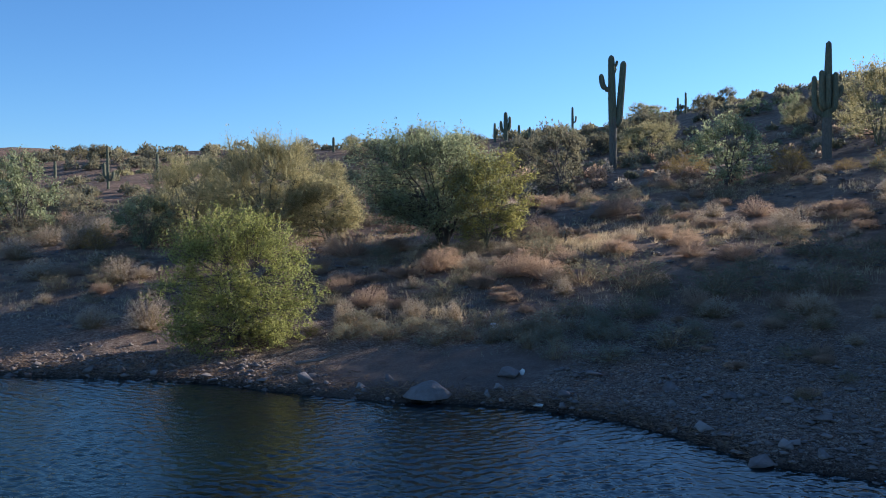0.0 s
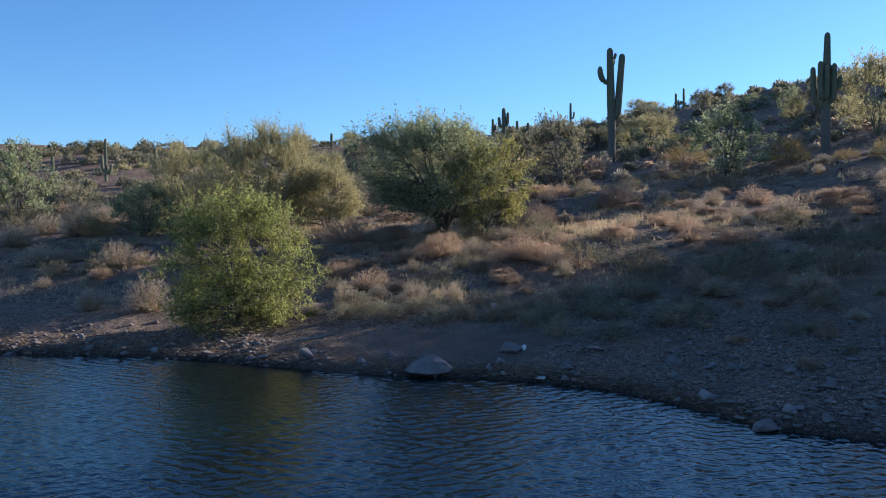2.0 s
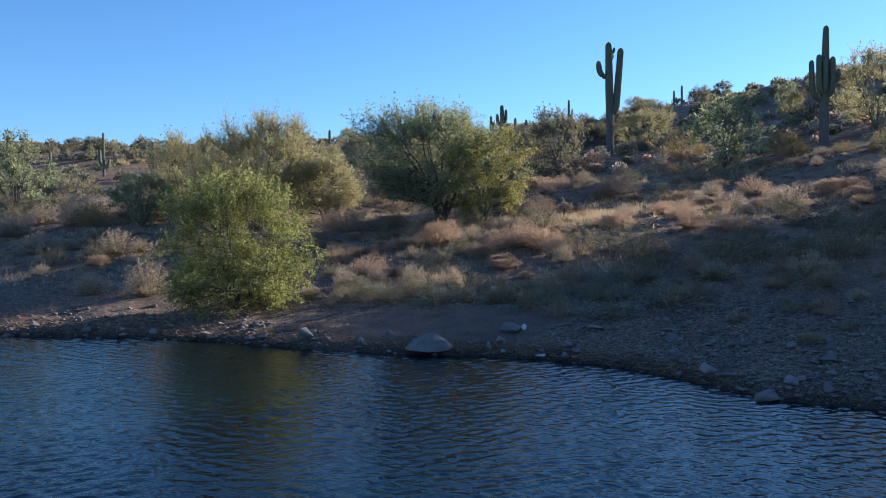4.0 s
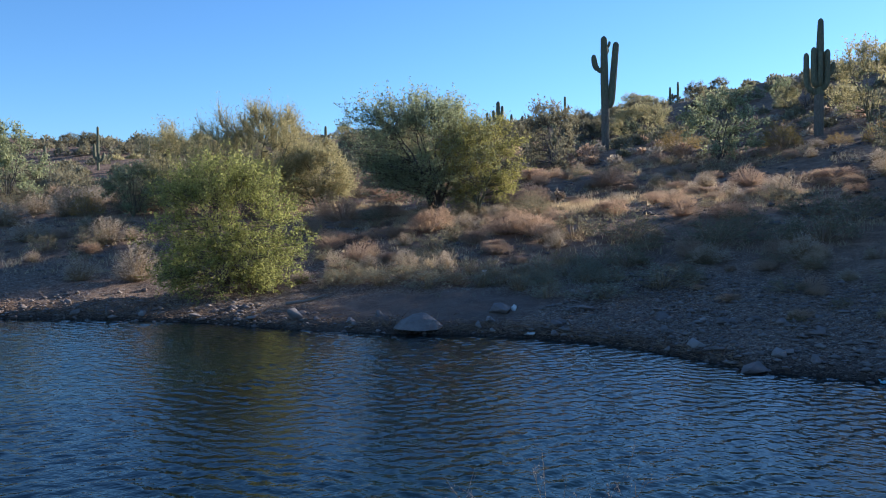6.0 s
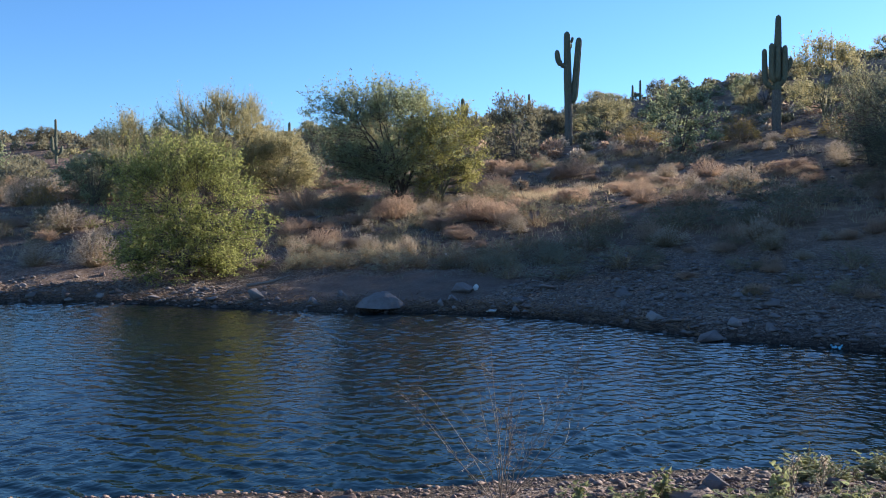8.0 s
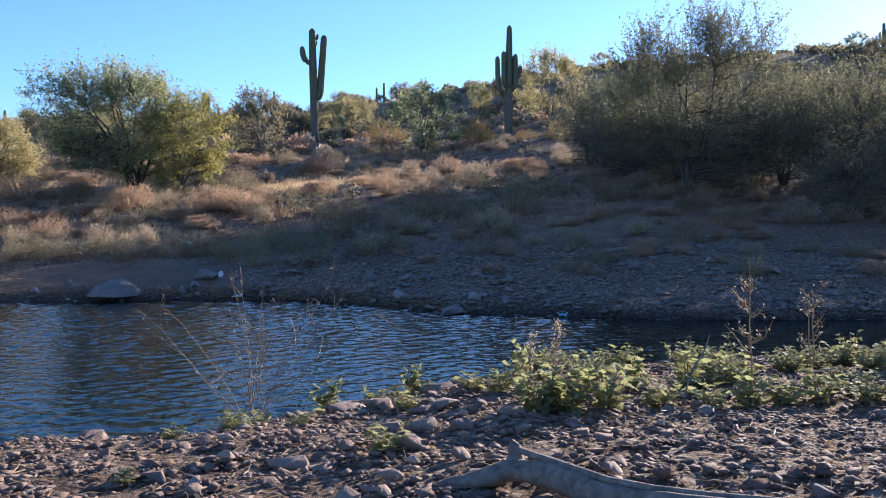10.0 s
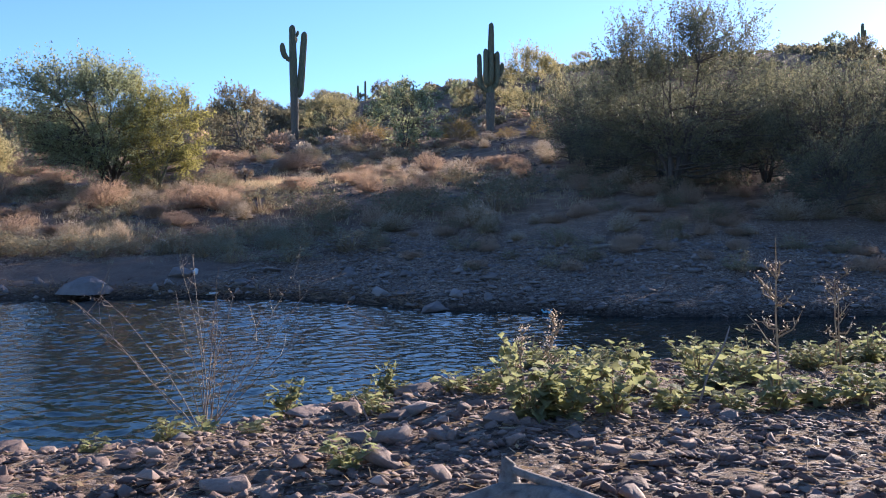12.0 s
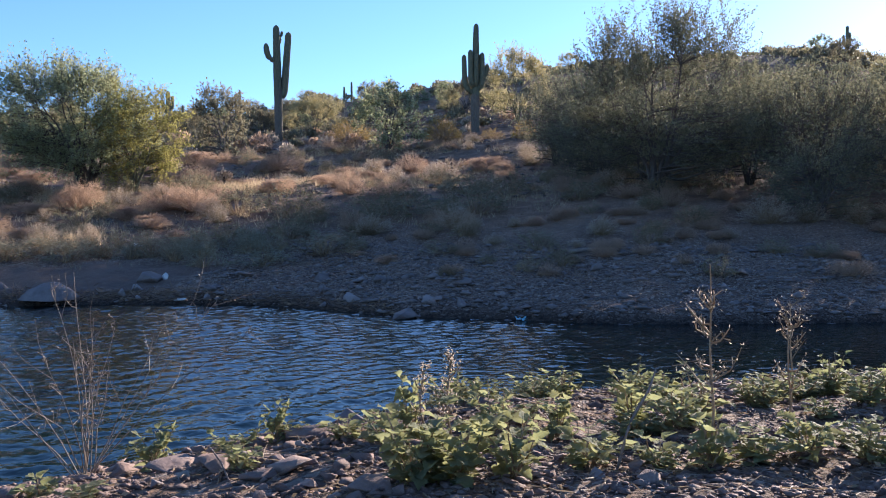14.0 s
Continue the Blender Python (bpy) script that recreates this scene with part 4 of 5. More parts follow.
def rock(x, y, h, wd, label, group="", material=ROCK, mesh=None, sink=0.3, name="rock"):
    me = mesh or shapes[material.name][int(S.integers(9))]
    ob = new(name, me)
    size = np.array([v.co[:] for v in me.vertices])
    ext = size.max(0) - size.min(0)
    sc = (wd / ext[0], wd * S.uniform(0.75, 1.0) / ext[1], h * (1 + sink) / ext[2])
    turn = S.uniform(-0.5, 0.5)
    ob.matrix_world = Matrix.LocRotScale((x, y, float(land(x, y)) - size[:, 2].min() * sc[2] - h * sink), Euler((0, 0, turn)), sc)
    return tagged(ob, label, "rock", group)


def boulder_mesh():
    """A low boulder with a ridge that falls away to one side."""
    rng = np.random.default_rng(8)
    bm = bmesh.new()
    ring = [(math.cos(a) * rng.uniform(0.9, 1.05), 0.75 * math.sin(a) * rng.uniform(0.92, 1.06), rng.uniform(-0.34, -0.26)) for a in np.linspace(0, 6.28, 10)[:-1]]
    for q in ring + [(-0.15, -0.1, 0.62), (0.22, -0.05, 0.66), (0.1, 0.2, 0.6), (0.62, -0.3, 0.3), (-0.62, -0.2, 0.26), (0.2, -0.45, 0.38), (-0.3, -0.5, 0.2)]:
        bm.verts.new(q)
    bmesh.ops.convex_hull(bm, input=bm.verts)
    bmesh.ops.delete(bm, geom=[v for v in bm.verts if not v.link_faces], context="VERTS")
    bmesh.ops.bevel(bm, geom=list(bm.edges), offset=0.035, segments=2, affect="EDGES", profile=0.5)
    bmesh.ops.triangulate(bm, faces=bm.faces)
    bmesh.ops.subdivide_edges(bm, edges=[e for e in bm.edges if e.calc_length() > 0.15], cuts=3, use_grid_fill=True)
    for v in bm.verts:
        v.co += v.co.normalized() * 0.03 * noise.noise(v.co * 5) + v.co.normalized() * 0.012 * noise.noise(v.co * 17)
    bmesh.ops.triangulate(bm, faces=bm.faces)
    me = bpy.data.meshes.new("boulder")
    bm.to_mesh(me)
    bm.free()
    me.materials.append(ROCK)
    return me


rock(-0.05, 21.45, 0.31, 1.3, "large pale grey boulder at the water's edge", "rocks along the shore", ROCK, boulder_mesh(), 0.3)
SHORE = [(-3.37, 22.75, 0.42, 0.46), (2.2, 22.7, 0.3, 0.73), (6.01, 15.4, 0.26, 0.6), (1.75, 21.63, 0.2, 0.36), (1.43, 21.1, 0.2, 0.23), (5.81, 20.52, 0.22, 0.57), (4.2, 22.09, 0.18, 0.6), (5.59, 17.5, 0.25, 0.49), (-10.16, 25.3, 0.25, 0.36), (-9.14, 25.1, 0.32, 0.29),
         (-8.05, 24.8, 0.17, 0.31), (-6.39, 24.2, 0.17, 0.43), (-1.8, 22.23, 0.21, 0.36), (-1.09, 22.62, 0.21, 0.36), (6.88, 19.29, 0.17, 0.41), (7.85, 16.93, 0.18, 0.45), (6.79, 15.88, 0.12, 0.4), (-4.6, 23.4, 0.15, 0.4), (3.3, 20.6, 0.16, 0.4), (-12.0, 26.0, 0.2, 0.4)]
for x, y, h, wd in SHORE:
    rock(x, y, h * 0.75, wd * 0.85, "grey angular rock on the stony shore", "rocks along the shore")
# the upright one is a stone shape standing in for a white egret
rock(2.42, 22.7, 0.17, 0.13, "upright white stone standing in for an egret by a shore rock", "", PALE_ROCK, stone_mesh(S, 12, 1.2).mesh("stone", PALE_ROCK), name="white_stone")
rock(2.56, 20.3, 0.05, 0.26, "flat white stone at the waterline", "", PALE_ROCK, stone_mesh(S, 12, 0.5).mesh("stone", PALE_ROCK), name="white_stone")
rock(1.95, 27.6, 0.2, 0.3, "small white stone among bank weeds", "", PALE_ROCK, stone_mesh(S, 12, 0.7).mesh("stone", PALE_ROCK), name="white_stone")

# loose rocks on the far bank
for _ in range(60):
    x = S.uniform(-14, 16)
    y = float(np.interp(x, FAR_X, FAR_Y)) + S.random() ** 1.6 * (6 if x < -3 or x > 3.4 else 0.6)
    wd = 0.09 + 0.24 * S.random() ** 2
    rock(x, y, wd * S.uniform(0.35, 0.6), wd, "grey angular rock on the stony shore", "rocks along the shore", ROCK if S.random() < 0.65 else REDROCK)
# loose rocks on the near bank
NEAR = [(1.86, 4.3, 0.1, 0.2), (0.0, 6.3, 0.16, 0.3), (0.35, 5.9, 0.14, 0.34), (-0.25, 6.3, 0.12, 0.24), (0.2, 4.0, 0.07, 0.15), (-0.3, 3.9, 0.08, 0.2)]
SLABS = [(1.17, 3.74, 0.045, 0.2), (1.26, 3.57, 0.04, 0.1), (1.43, 3.37, 0.045, 0.14), (1.34, 3.37, 0.03, 0.1), (1.61, 3.99, 0.07, 0.2), (1.55, 2.98, 0.03, 0.13), (1.23, 3.04, 0.055, 0.12), (1.17, 3.09, 0.04, 0.1), (1.33, 2.91, 0.04, 0.08),
         (0.76, 2.8, 0.05, 0.14), (0.42, 2.8, 0.04, 0.08), (0.82, 2.38, 0.05, 0.08), (1.12, 2.74, 0.06, 0.11), (1.51, 2.28, 0.03, 0.09), (0.96, 2.45, 0.03, 0.08), (0.61, 2.88, 0.04, 0.07), (0.5, 2.61, 0.03, 0.06), (0.68, 2.61, 0.03, 0.07), (0.27, 3.16, 0.05, 0.05), (0.56, 3.21, 0.03, 0.1)]
for x, y, h, wd in SLABS:
    rock(x, y, h * 0.75, wd * 0.85, "flat reddish brown slab of stone on the near bank", "stones on the near bank", REDROCK, None, 0.5)
for x, y, h, wd in NEAR:
    rock(x, y, h * 0.7, wd * 0.72, "reddish brown stone on the near bank", "stones on the near bank", REDROCK if S.random() < 0.7 else ROCK)
for _ in range(70):
    x, y = S.uniform(0.3, 2.8), S.uniform(1.9, 3.3)
    wd = S.uniform(0.025, 0.055)
    rock(x, y, wd * S.uniform(0.4, 0.65), wd, "reddish brown stone on the near bank", "stones on the near bank", REDROCK if S.random() < 0.85 else ROCK)
for _ in range(75):
    x, y = S.uniform(0.0, 2.3), S.uniform(2.6, 5.0)
    wd = 0.025 + 0.04 * S.random() ** 1.8
    rock(x, y, wd * S.uniform(0.35, 0.6), wd, "reddish brown stone on the near bank", "stones on the near bank", REDROCK if S.random() < 0.88 else ROCK)
for _ in range(45):
    x, y = S.uniform(-2.4, 4.2), S.uniform(1.7, 7.6)
    if x > 2.0 and S.random() < 0.5:
        continue
    wd = S.uniform(0.02, 0.05) * (1 + 0.2 * max(y - 3, 0))
    rock(x, y, wd * S.uniform(0.35, 0.6), wd, "reddish brown stone on the near bank", "stones on the near bank", REDROCK if S.random() < 0.7 else ROCK)


def gravel(name, count, area, lo, hi, label, keep):
    """Stones too many to count, each a small angular lump."""
    v = np.array([(1, 0, 0), (-1, 0, 0), (0, 1, 0), (0, -1, 0), (0, 0, 1), (0, 0, -1)], float)
    f = np.array([(0, 2, 4), (2, 1, 4), (1, 3, 4), (3, 0, 4), (2, 0, 5), (1, 2, 5), (3, 1, 5), (0, 3, 5)])
    x, y = S.uniform(area[0], area[1], count), S.uniform(area[2], area[3], count)
    z = land(x, y)
    ok = keep(x, y, z)
    x, y, z = x[ok], y[ok], z[ok]
    n = len(x)
    size = lo * (hi / lo) ** (S.random(n) ** 3.0)
    lump = (v[None] * (1.1 + 0.3 * np.clip(S.normal(size=(n, len(v), 1)), -1.8, 1.8)) + 0.22 * S.normal(size=(n, len(v), 3))) * np.stack([np.ones(n), S.uniform(0.6, 1, n), S.uniform(0.22, 0.5, n)], -1)[:, None]
    a = S.uniform(0, 6.28, n)
    c, s = np.cos(a)[:, None], np.sin(a)[:, None]
    lump = np.stack([lump[..., 0] * c - lump[..., 1] * s, lump[..., 0] * s + lump[..., 1] * c, lump[..., 2]], -1) * (size * 0.5)[:, None, None]
    lump += np.stack([x, y, z + size * 0.1], -1)[:, None]
    g = Geo()
    g.add(lump.reshape(-1, 3), (np.arange(n)[:, None, None] * len(v) + f[None]).reshape(-1, 3))
    tagged(new(name, g.mesh(name, REDROCK if "near" in label else ROCK)), label, "gravel", kind="stuff")


def rubble(name, count, area, lo, hi, label, keep):
    """Broken stones too many to count, each an angular hull that lies as it fell."""
    forms = [stone_mesh(S, 9, 0.62, 0, 0.0) for _ in range(7)]
    x, y = S.uniform(area[0], area[1], count), S.uniform(area[2], area[3], count)
    ok = keep(x, y, land(x, y)) & (vnoise(x * 1.7, y * 1.7, 81) > S.uniform(-1.1, 0.5, count))
    g = Geo()
    for px, py in zip(x[ok], y[ok]):
        form = forms[int(S.integers(7))]
        size = 0.5 * lo * (hi / lo) ** (S.random() ** 2.2)
        m = np.array(Euler((S.uniform(-0.35, 0.35), S.uniform(-0.35, 0.35), S.uniform(0, 6.28))).to_matrix())
        v = (form.v[0] * size * np.array([1, 1, S.uniform(0.5, 1.0)])) @ m.T + np.array([px, py, float(land(px, py)) + 0.12 * size])
        g.add(v, form.f[3][0])
    tagged(new(name, g.mesh(name, REDROCK)), label, "gravel", kind="stuff")


rubble("rubble", 5200, (-1.4, 3.6, 1.6, 4.9), 0.024, 0.085, "broken reddish brown stones on the near bank", lambda x, y, z: (z > 0.5) & ((x < 2.0) | (y < 2.9)))
gravel("gravel", 52000, (-1.6, 4.6, 1.5, 4.9), 0.009, 0.045, "reddish brown gravel on the near bank", lambda x, y, z: z > 0.4)
gravel("gravel", 10000, (-4, 4.0, 3.8, 8.0), 0.015, 0.1, "wet and dry stones down the near bank", lambda x, y, z: z > -0.1)
gravel("gravel", 24000, (-15, 18, 11.5, 31), 0.05, 0.26, "grey stones strewn on the far shore", lambda x, y, z: (z > -0.05) & (z < 0.45 - 0.35 * smooth(-3.4, -2.2, x) * (1 - smooth(2.4, 3.6, x)) + 0.7 * smooth(2, 7, x) + 0.15 * vnoise(x, y, 61)) & (y > np.interp(x, FAR_X, FAR_Y) - 0.5))

gravel("gravel", 9000, (-24, 34, 29, 80), 0.1, 0.5, "pale stones strewn over the hillside", lambda x, y, z: (z > 1.0) & (vnoise(x / 3, y / 3, 63) > -0.2))

# ---- driftwood ----
def gnarled(geo, line, radii, rings=60, sides=22, seed=0):
    """A weathered limb: grooves run along it, with swellings and hollows."""
    line = np.array(line, float)
    t, u = np.linspace(0, 1, len(line)), np.linspace(0, 1, rings)
    pts = np.stack([np.interp(u, t, line[:, i]) for i in range(3)], -1)
    for _ in range(3):
        pts[1:-1] = (pts[:-2] + 2 * pts[1:-1] + pts[2:]) / 4
    tube(geo, pts, np.interp(u, t, radii), sides)
    v = geo.v[-2].reshape(rings, sides, 3)
    k, a = np.meshgrid(np.arange(sides) * 6.283 / sides, u * 9, indexing="xy")
    wave = 0.16 * vnoise(a * 1.6 + seed, 2 * np.cos(k) + 5, 90) + 0.1 * vnoise(a * 0.7, 6 * np.cos(k) + 9 * np.sin(k), 91) + 0.07 * vnoise(a * 6, 5 * np.sin(k) + 3 * np.cos(k), 92)
    geo.v[-2] = (pts[:, None] + (v - pts[:, None]) * (1 + wave)[:, :, None]).reshape(-1, 3)
    geo.v[-1] = np.concatenate([geo.v[-2].reshape(rings, sides, 3)[-1], pts[-1:]])


def driftwood(name, line, radii, label):
    ob = thing(name, pose(0, 0, 0), label, "driftwood")
    g = Geo()
    gnarled(g, line, radii, 60 if name == "driftwood_branch" else 24, 22 if name == "driftwood_branch" else 10)
    part("branch", g, WOOD, ob, smooth_faces=True)
    return ob


def at_land(x, y, up):
    return (x, y, float(land(x, y)) + up)


d = driftwood("driftwood_branch", [(1.02, 2.38, 1.02), (1.06, 2.355, 1.03), (1.129, 2.31, 1.045), (1.235, 2.3, 1.07), (1.285, 2.18, 1.074), (1.287, 1.96, 1.098), (1.32, 1.84, 1.112), (1.4, 1.765, 1.113), (1.6, 1.65, 1.11), (2.1, 1.5, 1.1)],
              [0.004, 0.015, 0.022, 0.029, 0.031, 0.029, 0.028, 0.027, 0.026, 0.022], "smooth weathered grey driftwood branch lying on gravel")
g = Geo()
tube(g, [(1.238, 2.31, 1.085), (1.24, 2.318, 1.12), (1.234, 2.325, 1.134)], [0.024, 0.015, 0.006], 9)
part("knot", g, WOOD, d, "broken branch stub", True)
g = Geo()
tube(g, [(1.238, 2.315, 1.115), (1.292, 2.2, 1.104), (1.294, 1.97, 1.127), (1.328, 1.85, 1.139), (1.41, 1.775, 1.139), (1.6, 1.66, 1.134)], [0.008, 0.01, 0.009, 0.009, 0.008, 0.005], 7)
part("ridge", g, WOOD, d, "raised grain along the top", True)
driftwood("driftwood_log", [at_land(11.6, 19.2, 0.05), at_land(11.95, 19.1, 0.06), at_land(12.3, 18.9, 0.05)], [0.05, 0.06, 0.04], "short pale log lying on the stony slope")
driftwood("driftwood_log", [at_land(-3.9, 24.6, 0.06), at_land(-3.2, 24.5, 0.12), at_land(-2.7, 24.55, 0.3)], [0.05, 0.045, 0.02], "short dark dead branch on the lake bank")


# ---- litter at the far waterline ----
BLUE_PLASTIC, bt, bp, _ = nodes_of("pale_blue_plastic")
bn = noise_tex(bt, 14, 4, 0.6, bt.nodes.new("ShaderNodeNewGeometry").outputs["Position"])
bt.links.new(ramp(bt, bn.outputs[0], (0.3, (0.12, 0.34, 0.42)), (0.7, (0.32, 0.6, 0.66))), bp.inputs["Base Color"])
bp.inputs["Roughness"].default_value = 0.35
g = Geo()
u, v = np.meshgrid(np.linspace(-1, 1, 11), np.linspace(-1, 1, 7))
fold = 0.05 + 0.035 * vnoise(u * 2.4 + 3, v * 2.1, 95) + 0.02 * vnoise(u * 6, v * 5, 96)
ii, jj = np.meshgrid(np.arange(6), np.arange(10), indexing="ij")
g.add(np.stack([u * 0.12 + 0.02 * v, v * 0.07, fold], -1).reshape(-1, 3), np.stack([ii * 11 + jj, ii * 11 + jj + 1, (ii + 1) * 11 + jj + 1, (ii + 1) * 11 + jj], -1).reshape(-1, 4))
scrap = new("plastic_scrap", g.mesh("plastic_scrap", BLUE_PLASTIC, True))
scrap.matrix_world = pose(7.72, 14.2, max(float(land(7.72, 14.2)), 0) - 0.02, 12, 0, 20)
tagged(scrap, "crumpled pale blue plastic scrap at the waterline", "litter")


# ---- weeds on the near bank ----
def lobed_leaf(geo, root, way, up, size, rng):
    """A broad toothed leaf, folded along its midrib."""
    side = unit(np.cross(way, up))
    nrm = np.cross(side, way)
    out = [(0.0, 0.03), (0.05, 0.34), (0.13, 0.5), (0.2, 0.44), (0.28, 0.54), (0.36, 0.42), (0.46, 0.5), (0.54, 0.35), (0.64, 0.38), (0.74, 0.22), (0.84, 0.2), (1.0, 0.0)]
    droop = rng.uniform(0.05, 0.4)
    fold = rng.uniform(0.1, 0.55)
    mid, left, right = [], [], []
    for l, w in out:
        c = root + size * (way * l - nrm * droop * l * l)
        mid.append(c)
        w *= rng.uniform(0.88, 1.1)
        ripple = rng.normal() * 0.05
        left.append(c + size * (side * w + nrm * (w * fold + ripple)))
        right.append(c + size * (-side * w + nrm * w * fold))
    n = len(out)
    i = np.arange(n - 1)
    geo.add(np.array(mid + left + right), np.concatenate([np.stack([i, i + 1, n + i + 1, n + i], -1), np.stack([i + 1, i, 2 * n + i, 2 * n + i + 1], -1)]))


LEAF_SHAPES = []
W = np.random.default_rng(77)
for _ in range(6):
    g = Geo()
    lobed_leaf(g, np.zeros(3), np.array([0, 1.0, 0]), np.array([0, 0, 1.0]), 1.0, W)
    LEAF_SHAPES.append(g.mesh("leaf", COCKLE_LEAF, True))


def weed_plant(rng, h, wd, stems, leaves, size):
    """The stalks of a broad-leaved weed as one mesh, and where its leaves sit."""
    st, seats = Geo(), []
    for k in range(stems):
        a = 6.28 * (k + rng.uniform(-0.3, 0.3)) / stems
        reach = wd * 0.5 * rng.uniform(0.2, 0.95)
        top = np.array([math.cos(a) * reach, math.sin(a) * reach, h * rng.uniform(0.35, 1.0)])
        line = np.array([[0, 0, -0.01], top * np.array([0.3, 0.3, 0.35]), top * np.array([0.65, 0.65, 0.7]), top]) + rng.normal(size=(4, 3)) * 0.004
        tube(st, line, [0.0035, 0.003, 0.0022, 0.0012], 5)
        for q in range(leaves):
            u = 0.02 + 0.98 * ((q + rng.uniform(0.1, 1)) / leaves) ** 0.9
            p = np.array([np.interp(u, [0, 0.33, 0.66, 1], line[:, i]) for i in range(3)])
            b = a + rng.uniform(-2.0, 2.0)
            way = unit(np.array([math.cos(b), math.sin(b), rng.uniform(-0.2, 1.1)]))
            s = size * rng.uniform(0.6, 1.15) * (1.1 - 0.3 * u)
            root = p + way * s * 0.35
            strips(st, p[None], root[None], 0.003, np.zeros((1, 3)), rng, 0)
            seats.append((root, way, s, int(rng.integers(6)), rng.uniform(-0.5, 0.5)))
    return st.mesh("stalk", DRY_STALK), seats


def leaf_pose(root, way, s, roll):
    q = Vector(way).to_track_quat("Y", "Z").to_matrix().to_4x4()
    return Matrix.Translation(root) @ q @ Matrix.Rotation(roll, 4, "Y") @ Matrix.Scale(s, 4)


def weed_model(rng, h, wd, stems, leaves, size, single):
    """A model plant under an empty; single: each leaf is an object of its own."""
    st, seats = weed_plant(rng, h, wd, stems, leaves, size)
    if single:
        return st, seats, None
    g = Geo()
    for root, way, s, k, roll in seats:
        v = np.array([(leaf_pose(root, way, s, roll) @ p.co)[:] for p in LEAF_SHAPES[k].vertices])
        g.add(v, np.array([list(f.vertices) for f in LEAF_SHAPES[k].polygons]))
    return st, seats, g.mesh("foliage", COCKLE_LEAF, True)


single = [weed_model(W, 0.16, 0.2, 7, 8, 0.056, True) for _ in range(4)] + [weed_model(W, 0.22, 0.3, 12, 11, 0.058, True) for _ in range(2)]
joined = [weed_model(W, 0.17, 0.22, 11, 10, 0.036, False) for _ in range(4)]


def cocklebur(x, y, h, wd, k=None, models=None):
    models = models or single
    k = int(W.integers(4)) if k is None else k
    st, seats, foliage_mesh = models[k]
    size = (wd / 0.2, wd / 0.2, h / 0.16) if k < 4 else (wd / 0.3, wd / 0.3, h / 0.22)
    ob = thing("cocklebur_plant", on_land(x, y, 0.005, W.uniform(0, 6.28), size), "yellow green broad-leaved weed on the gravel bank", "plant", "weeds on the near bank")
    part("stalk", st, None, ob)
    if foliage_mesh:
        part("foliage", foliage_mesh, None, ob)
    else:
        for root, way, s, q, roll in seats:
            leaf = part("leaf", LEAF_SHAPES[q], None, ob)
            leaf.matrix_local = leaf_pose(root, way, s, roll)


COCKLE = [(1.12, 3.92, 0.15, 0.16), (1.34, 4.01, 0.07, 0.12), (1.43, 4.02, 0.06, 0.09), (1.52, 4.0, 0.15, 0.11), (1.32, 3.5, 0.08, 0.12), (1.57, 3.99, 0.06, 0.12), (1.66, 3.65, 0.08, 0.15), (1.76, 3.57, 0.1, 0.15), (1.84, 3.54, 0.19, 0.11), (2.09, 3.49, 0.16, 0.15),
          (2.25, 3.36, 0.18, 0.16), (2.18, 3.07, 0.16, 0.19), (2.56, 3.44, 0.18, 0.2), (2.32, 2.97, 0.16, 0.19), (2.64, 3.29, 0.14, 0.21), (2.48, 2.95, 0.16, 0.2), (2.62, 2.91, 0.16, 0.21), (2.73, 2.86, 0.17, 0.19), (1.91, 2.98, 0.16, 0.18), (0.67, 3.4, 0.07, 0.11),
          (0.8, 3.75, 0.09, 0.14), (0.47, 3.36, 0.05, 0.09), (0.92, 3.46, 0.04, 0.11), (1.04, 2.76, 0.09, 0.13), (0.33, 2.8, 0.04, 0.08)]
for x, y, h, wd in COCKLE:
    cocklebur(x, y, h * (W.uniform(0.6, 1.0) if x > 2 else 1.0), wd * (0.9 if x > 2 else 1.0))
cocklebur(1.67, 3.07, 0.21, 0.27, 4)
cocklebur(1.77, 3.01, 0.19, 0.27, 5)
for _ in range(150):
    x = 2.2 + 4.4 * W.random() ** 1.4
    y = W.uniform(2.72, 4.4) + 0.02 * (x - 2.5)
    if y < 2.9 and x < 2.6 or vnoise(x * 1.9, y * 2.6, 97) < 0.06:
        continue
    s = W.uniform(0.13, 0.2) * (1 + 0.08 * max(x - 3, 0))
    cocklebur(x, y, s * W.uniform(0.4, 0.95), s * W.uniform(0.95, 1.25), None, joined)


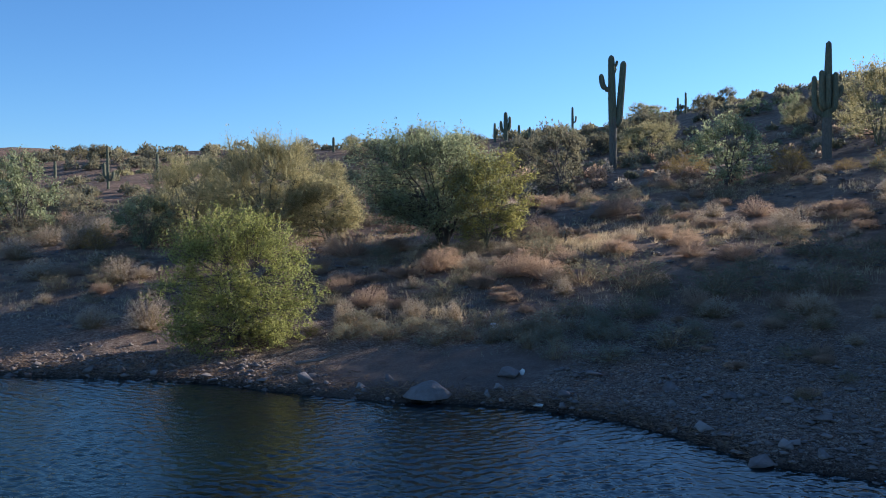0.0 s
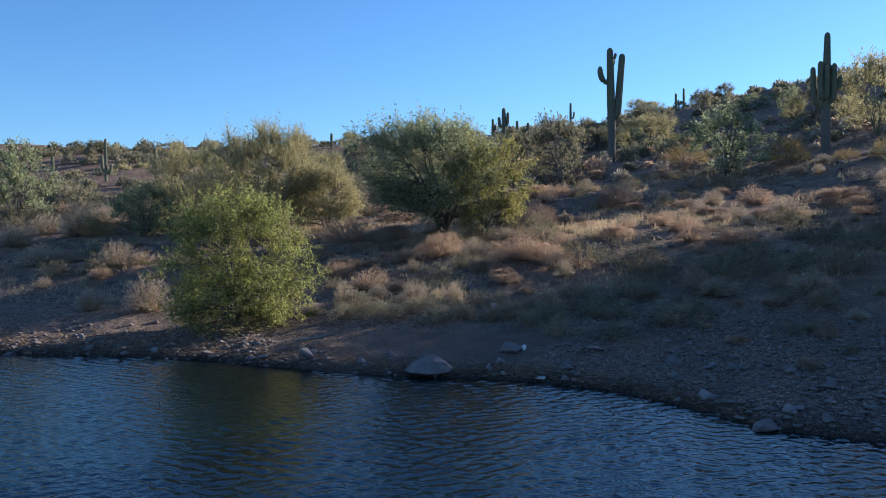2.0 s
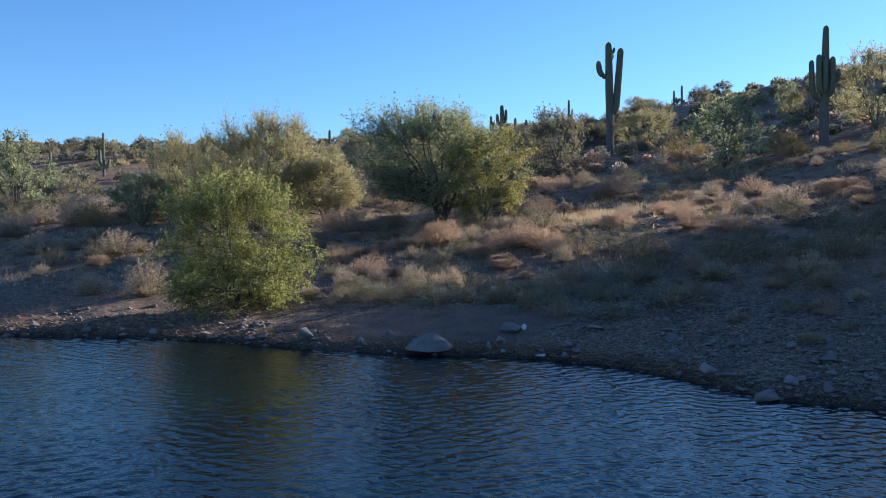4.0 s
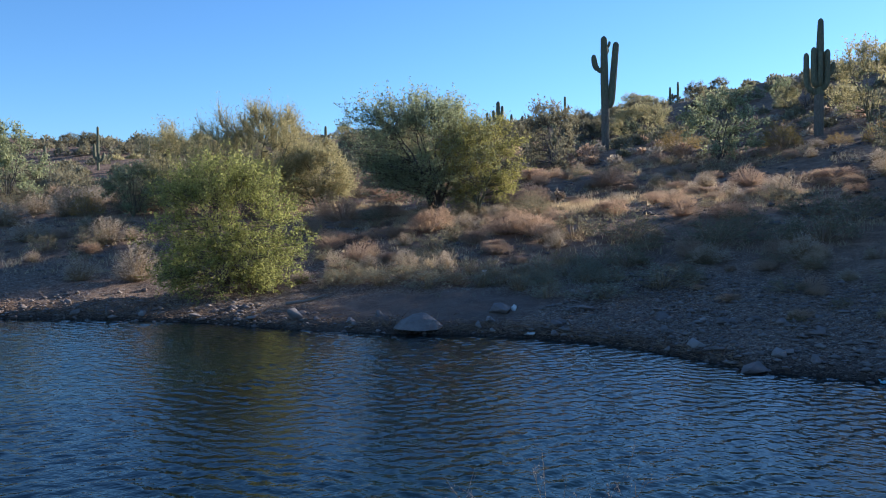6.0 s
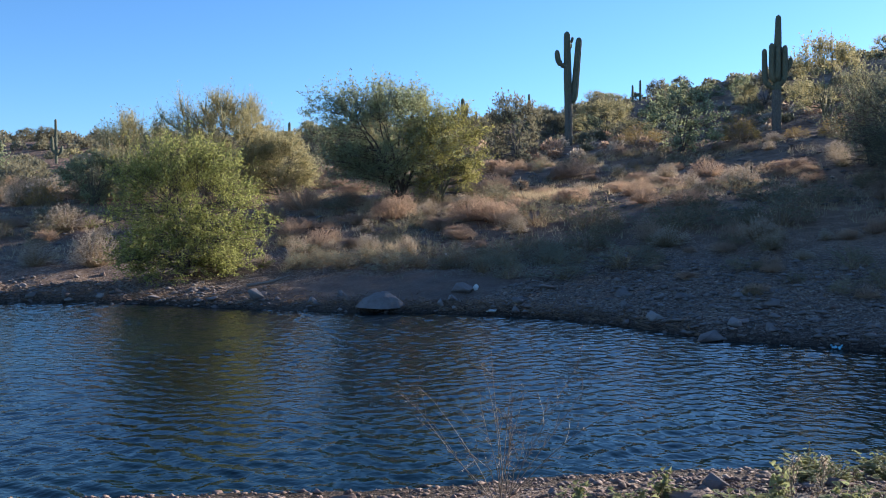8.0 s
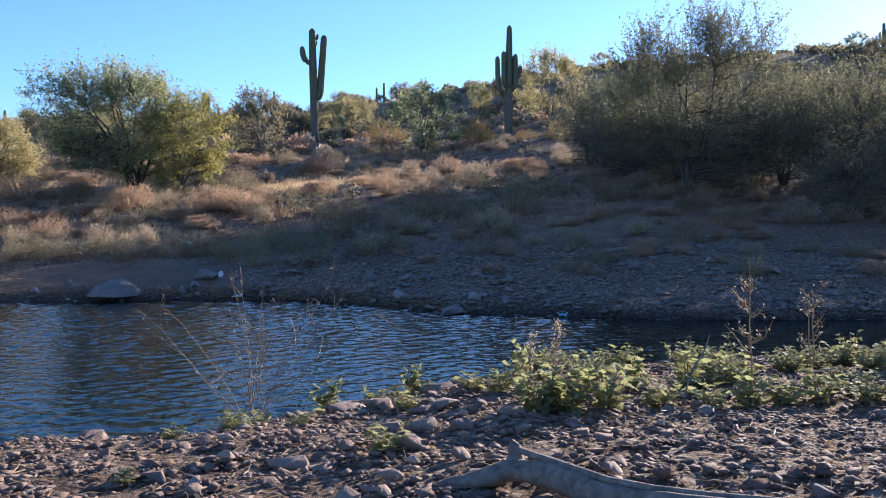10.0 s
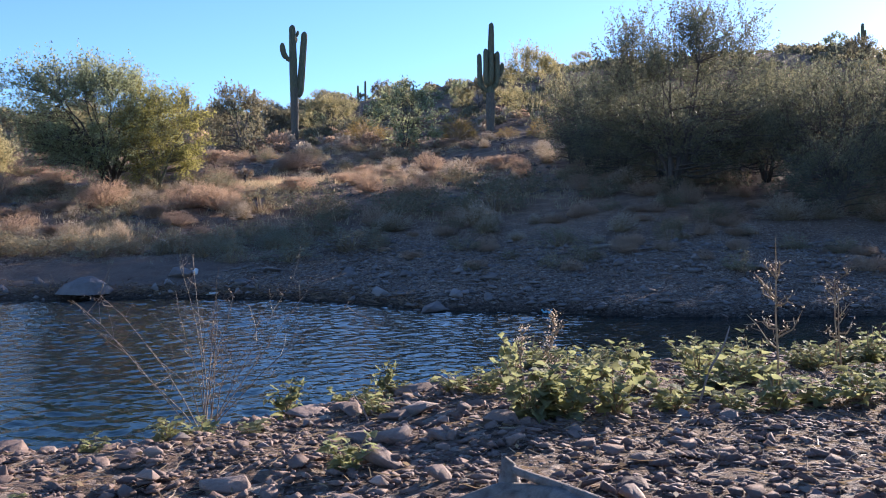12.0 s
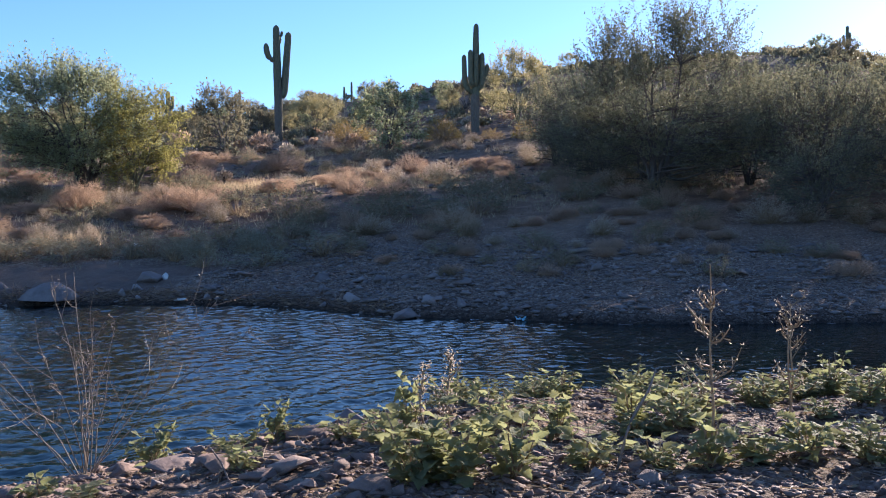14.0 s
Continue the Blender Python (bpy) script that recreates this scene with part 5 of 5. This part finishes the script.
def dry_stalk(x, y, h, spread, shoots, label, leafy=0, lean=0.0, heads=PALE_TWIG):
    """A tall dead weed: a bare stem with crooked side shoots and a tuft of dry heads at the top."""
    ob = thing("dry_weed_stalk", on_land(x, y, 0.01), label, "plant", "dead weeds on the near bank")
    st, hd = Geo(), Geo()
    u = np.linspace(0, 1, 8)
    line = np.stack([lean * u + 0.01 * np.sin(u * 9), 0.012 * np.cos(u * 7), h * u - 0.01], -1)
    tube(st, line, 0.0045 * (1 - 0.7 * u), 6)
    tips = []
    for k in range(shoots):
        f = W.uniform(0.35, 0.97)
        p = np.array([np.interp(f, u, line[:, i]) for i in range(3)])
        a = W.uniform(0, 6.28)
        l = spread * W.uniform(0.4, 1) * (1.15 - 0.6 * f)
        q = p + np.array([math.cos(a) * l * 0.7, math.sin(a) * l * 0.7, l * W.uniform(0.3, 0.9)])
        m = 0.5 * (p + q) + W.normal(size=3) * 0.12 * l - np.array([0, 0, 0.1 * l])
        tube(st, [p, m, q], [0.0032, 0.0025, 0.0014], 4)
        tips += [q, m]
        for _ in range(3):
            c = m + (q - m) * W.random()
            e = c + unit(W.normal(size=3) + np.array([0, 0, 0.6])) * l * 0.35
            tube(st, [c, e], [0.0018, 0.001], 3)
            tips.append(e)
    tips = np.repeat(np.array(tips), 2 + leafy, 0)
    leaflets(hd, tips + W.normal(size=tips.shape) * 0.007, W.normal(size=tips.shape) + np.array([0, 0, 0.5]), 0.009 * W.uniform(0.6, 1.5, len(tips)), 0.0032, W)
    part("stem", st, DRY_STALK, ob, smooth_faces=True)
    tagged(part("tuft", hd, heads, ob), kind="stuff")


dry_stalk(2.5, 2.97, 0.56, 0.13, 16, "tall dead weed stalk with dry brown seed heads")
dry_stalk(2.9, 3.1, 0.36, 0.12, 9, "dead weed stalk with dry brown seed heads")
dry_stalk(3.3, 3.5, 0.4, 0.14, 8, "dead weed stalk with dry brown seed heads")
dry_stalk(1.84, 3.24, 0.3, 0.06, 18, "narrow pale feathery weed stalk", 2, 0.0, PALE_TWIG)
dry_stalk(1.86, 3.5, 0.24, 0.05, 12, "narrow pale feathery weed stalk", 2, 0.0, PALE_TWIG)
driftwood("dead_stick", [at_land(2.22, 3.0, 0.0), at_land(2.26, 3.0, 0.12), at_land(2.32, 3.0, 0.2), at_land(2.36, 3.02, 0.26)], [0.004, 0.0035, 0.003, 0.002], "crooked grey dead stick among the weeds")
driftwood("dead_stick", [at_land(1.28, 3.42, 0.0), at_land(1.26, 3.43, 0.06), at_land(1.23, 3.44, 0.11)], [0.003, 0.0025, 0.0015], "crooked grey dead stick among the weeds")


def twig_bush(x, y, h, wd):
    ob = thing("dead_twig_bush", on_land(x, y, 0.02), "dead leafless weed bush with long thin stems", "plant", "dead weeds on the near bank")
    for k in range(16):
        st = tw = Geo()
        a, s = W.uniform(0, 6.28), W.uniform(0.15, 1.0)
        top = np.array([math.cos(a) * wd * 0.5 * s, math.sin(a) * wd * 0.4 * s, h * (1.05 - 0.35 * s) * W.uniform(0.7, 1)])
        u = np.linspace(0, 1, 6)[:, None]
        line = top * u + np.array([0, 0, 0.1 * h]) * (u * (1 - u)) * 2 + np.cumsum(W.normal(size=(6, 3)) * 0.012, 0)
        tube(st, line, 0.0024 * (1 - 0.65 * u[:, 0]), 4)
        for _ in range(7):
            f = W.uniform(0.3, 1)
            p = np.array([np.interp(f, u[:, 0], line[:, i]) for i in range(3)])
            e = p + unit(top + W.normal(size=3) * 0.5) * W.uniform(0.05, 0.2)
            tube(tw, [p, 0.5 * (p + e) + W.normal(size=3) * 0.01, e], [0.0015, 0.0012, 0.0007], 3)
            c = p + (e - p) * W.uniform(0.3, 1, 3)[:, None]
            leaflets(tw, c, W.normal(size=(3, 3)), 0.014, 0.005, W)
        part("stem", st, DEAD_TWIG, ob)


twig_bush(0.9, 4.7, 0.84, 1.6)

# dead stems and leaf litter on the near bank
def on_bank(n):
    x, y = W.uniform(-1.5, 5, n), W.uniform(1.5, 4.6, n)
    return np.stack([x, y, land(x, y) + 0.008], -1)


a = on_bank(4500)
n = len(a)
t = W.uniform(0, 6.28, n)
g = Geo()
strips(g, a, a + np.stack([np.cos(t), np.sin(t), W.uniform(-0.05, 0.2, n)], -1) * W.uniform(0.02, 0.1, n)[:, None], 0.0035, W.normal(size=(n, 3)) * 0.004, W, 1)
leaflets(g, on_bank(1500), W.normal(size=(1500, 3)) * np.array([1, 1, 0.2]), 0.026, 0.012, W)
tagged(new("plant_litter", g.mesh("plant_litter", DRY_STALK)), "dry brown stems and dead leaves on gravel", "litter", kind="stuff")


# reeds, roots and dead stems along the far waterline
n = 5000
x = W.uniform(-15, 6, n)
y = np.interp(x, FAR_X, FAR_Y) + np.abs(W.normal(size=n)) * np.where(x < -2, 1.1, 0.5) + 0.05
z = land(x, y)
a = np.stack([x, y, z], -1)
t = W.uniform(0, 6.28, n)
up = np.where(W.random(n) < 0.07, W.uniform(0.5, 1.4, n), W.uniform(0.0, 0.3, n))
g = Geo()
strips(g, a, a + np.stack([np.cos(t), np.sin(t), up], -1) * W.uniform(0.08, 0.34, n)[:, None], 0.018, W.normal(size=(n, 3)) * 0.02, W, 1)
tagged(new("shore_litter", g.mesh("shore_litter", SHORE_STALK)), "brown dead stems and roots along the far waterline", "litter", kind="stuff")
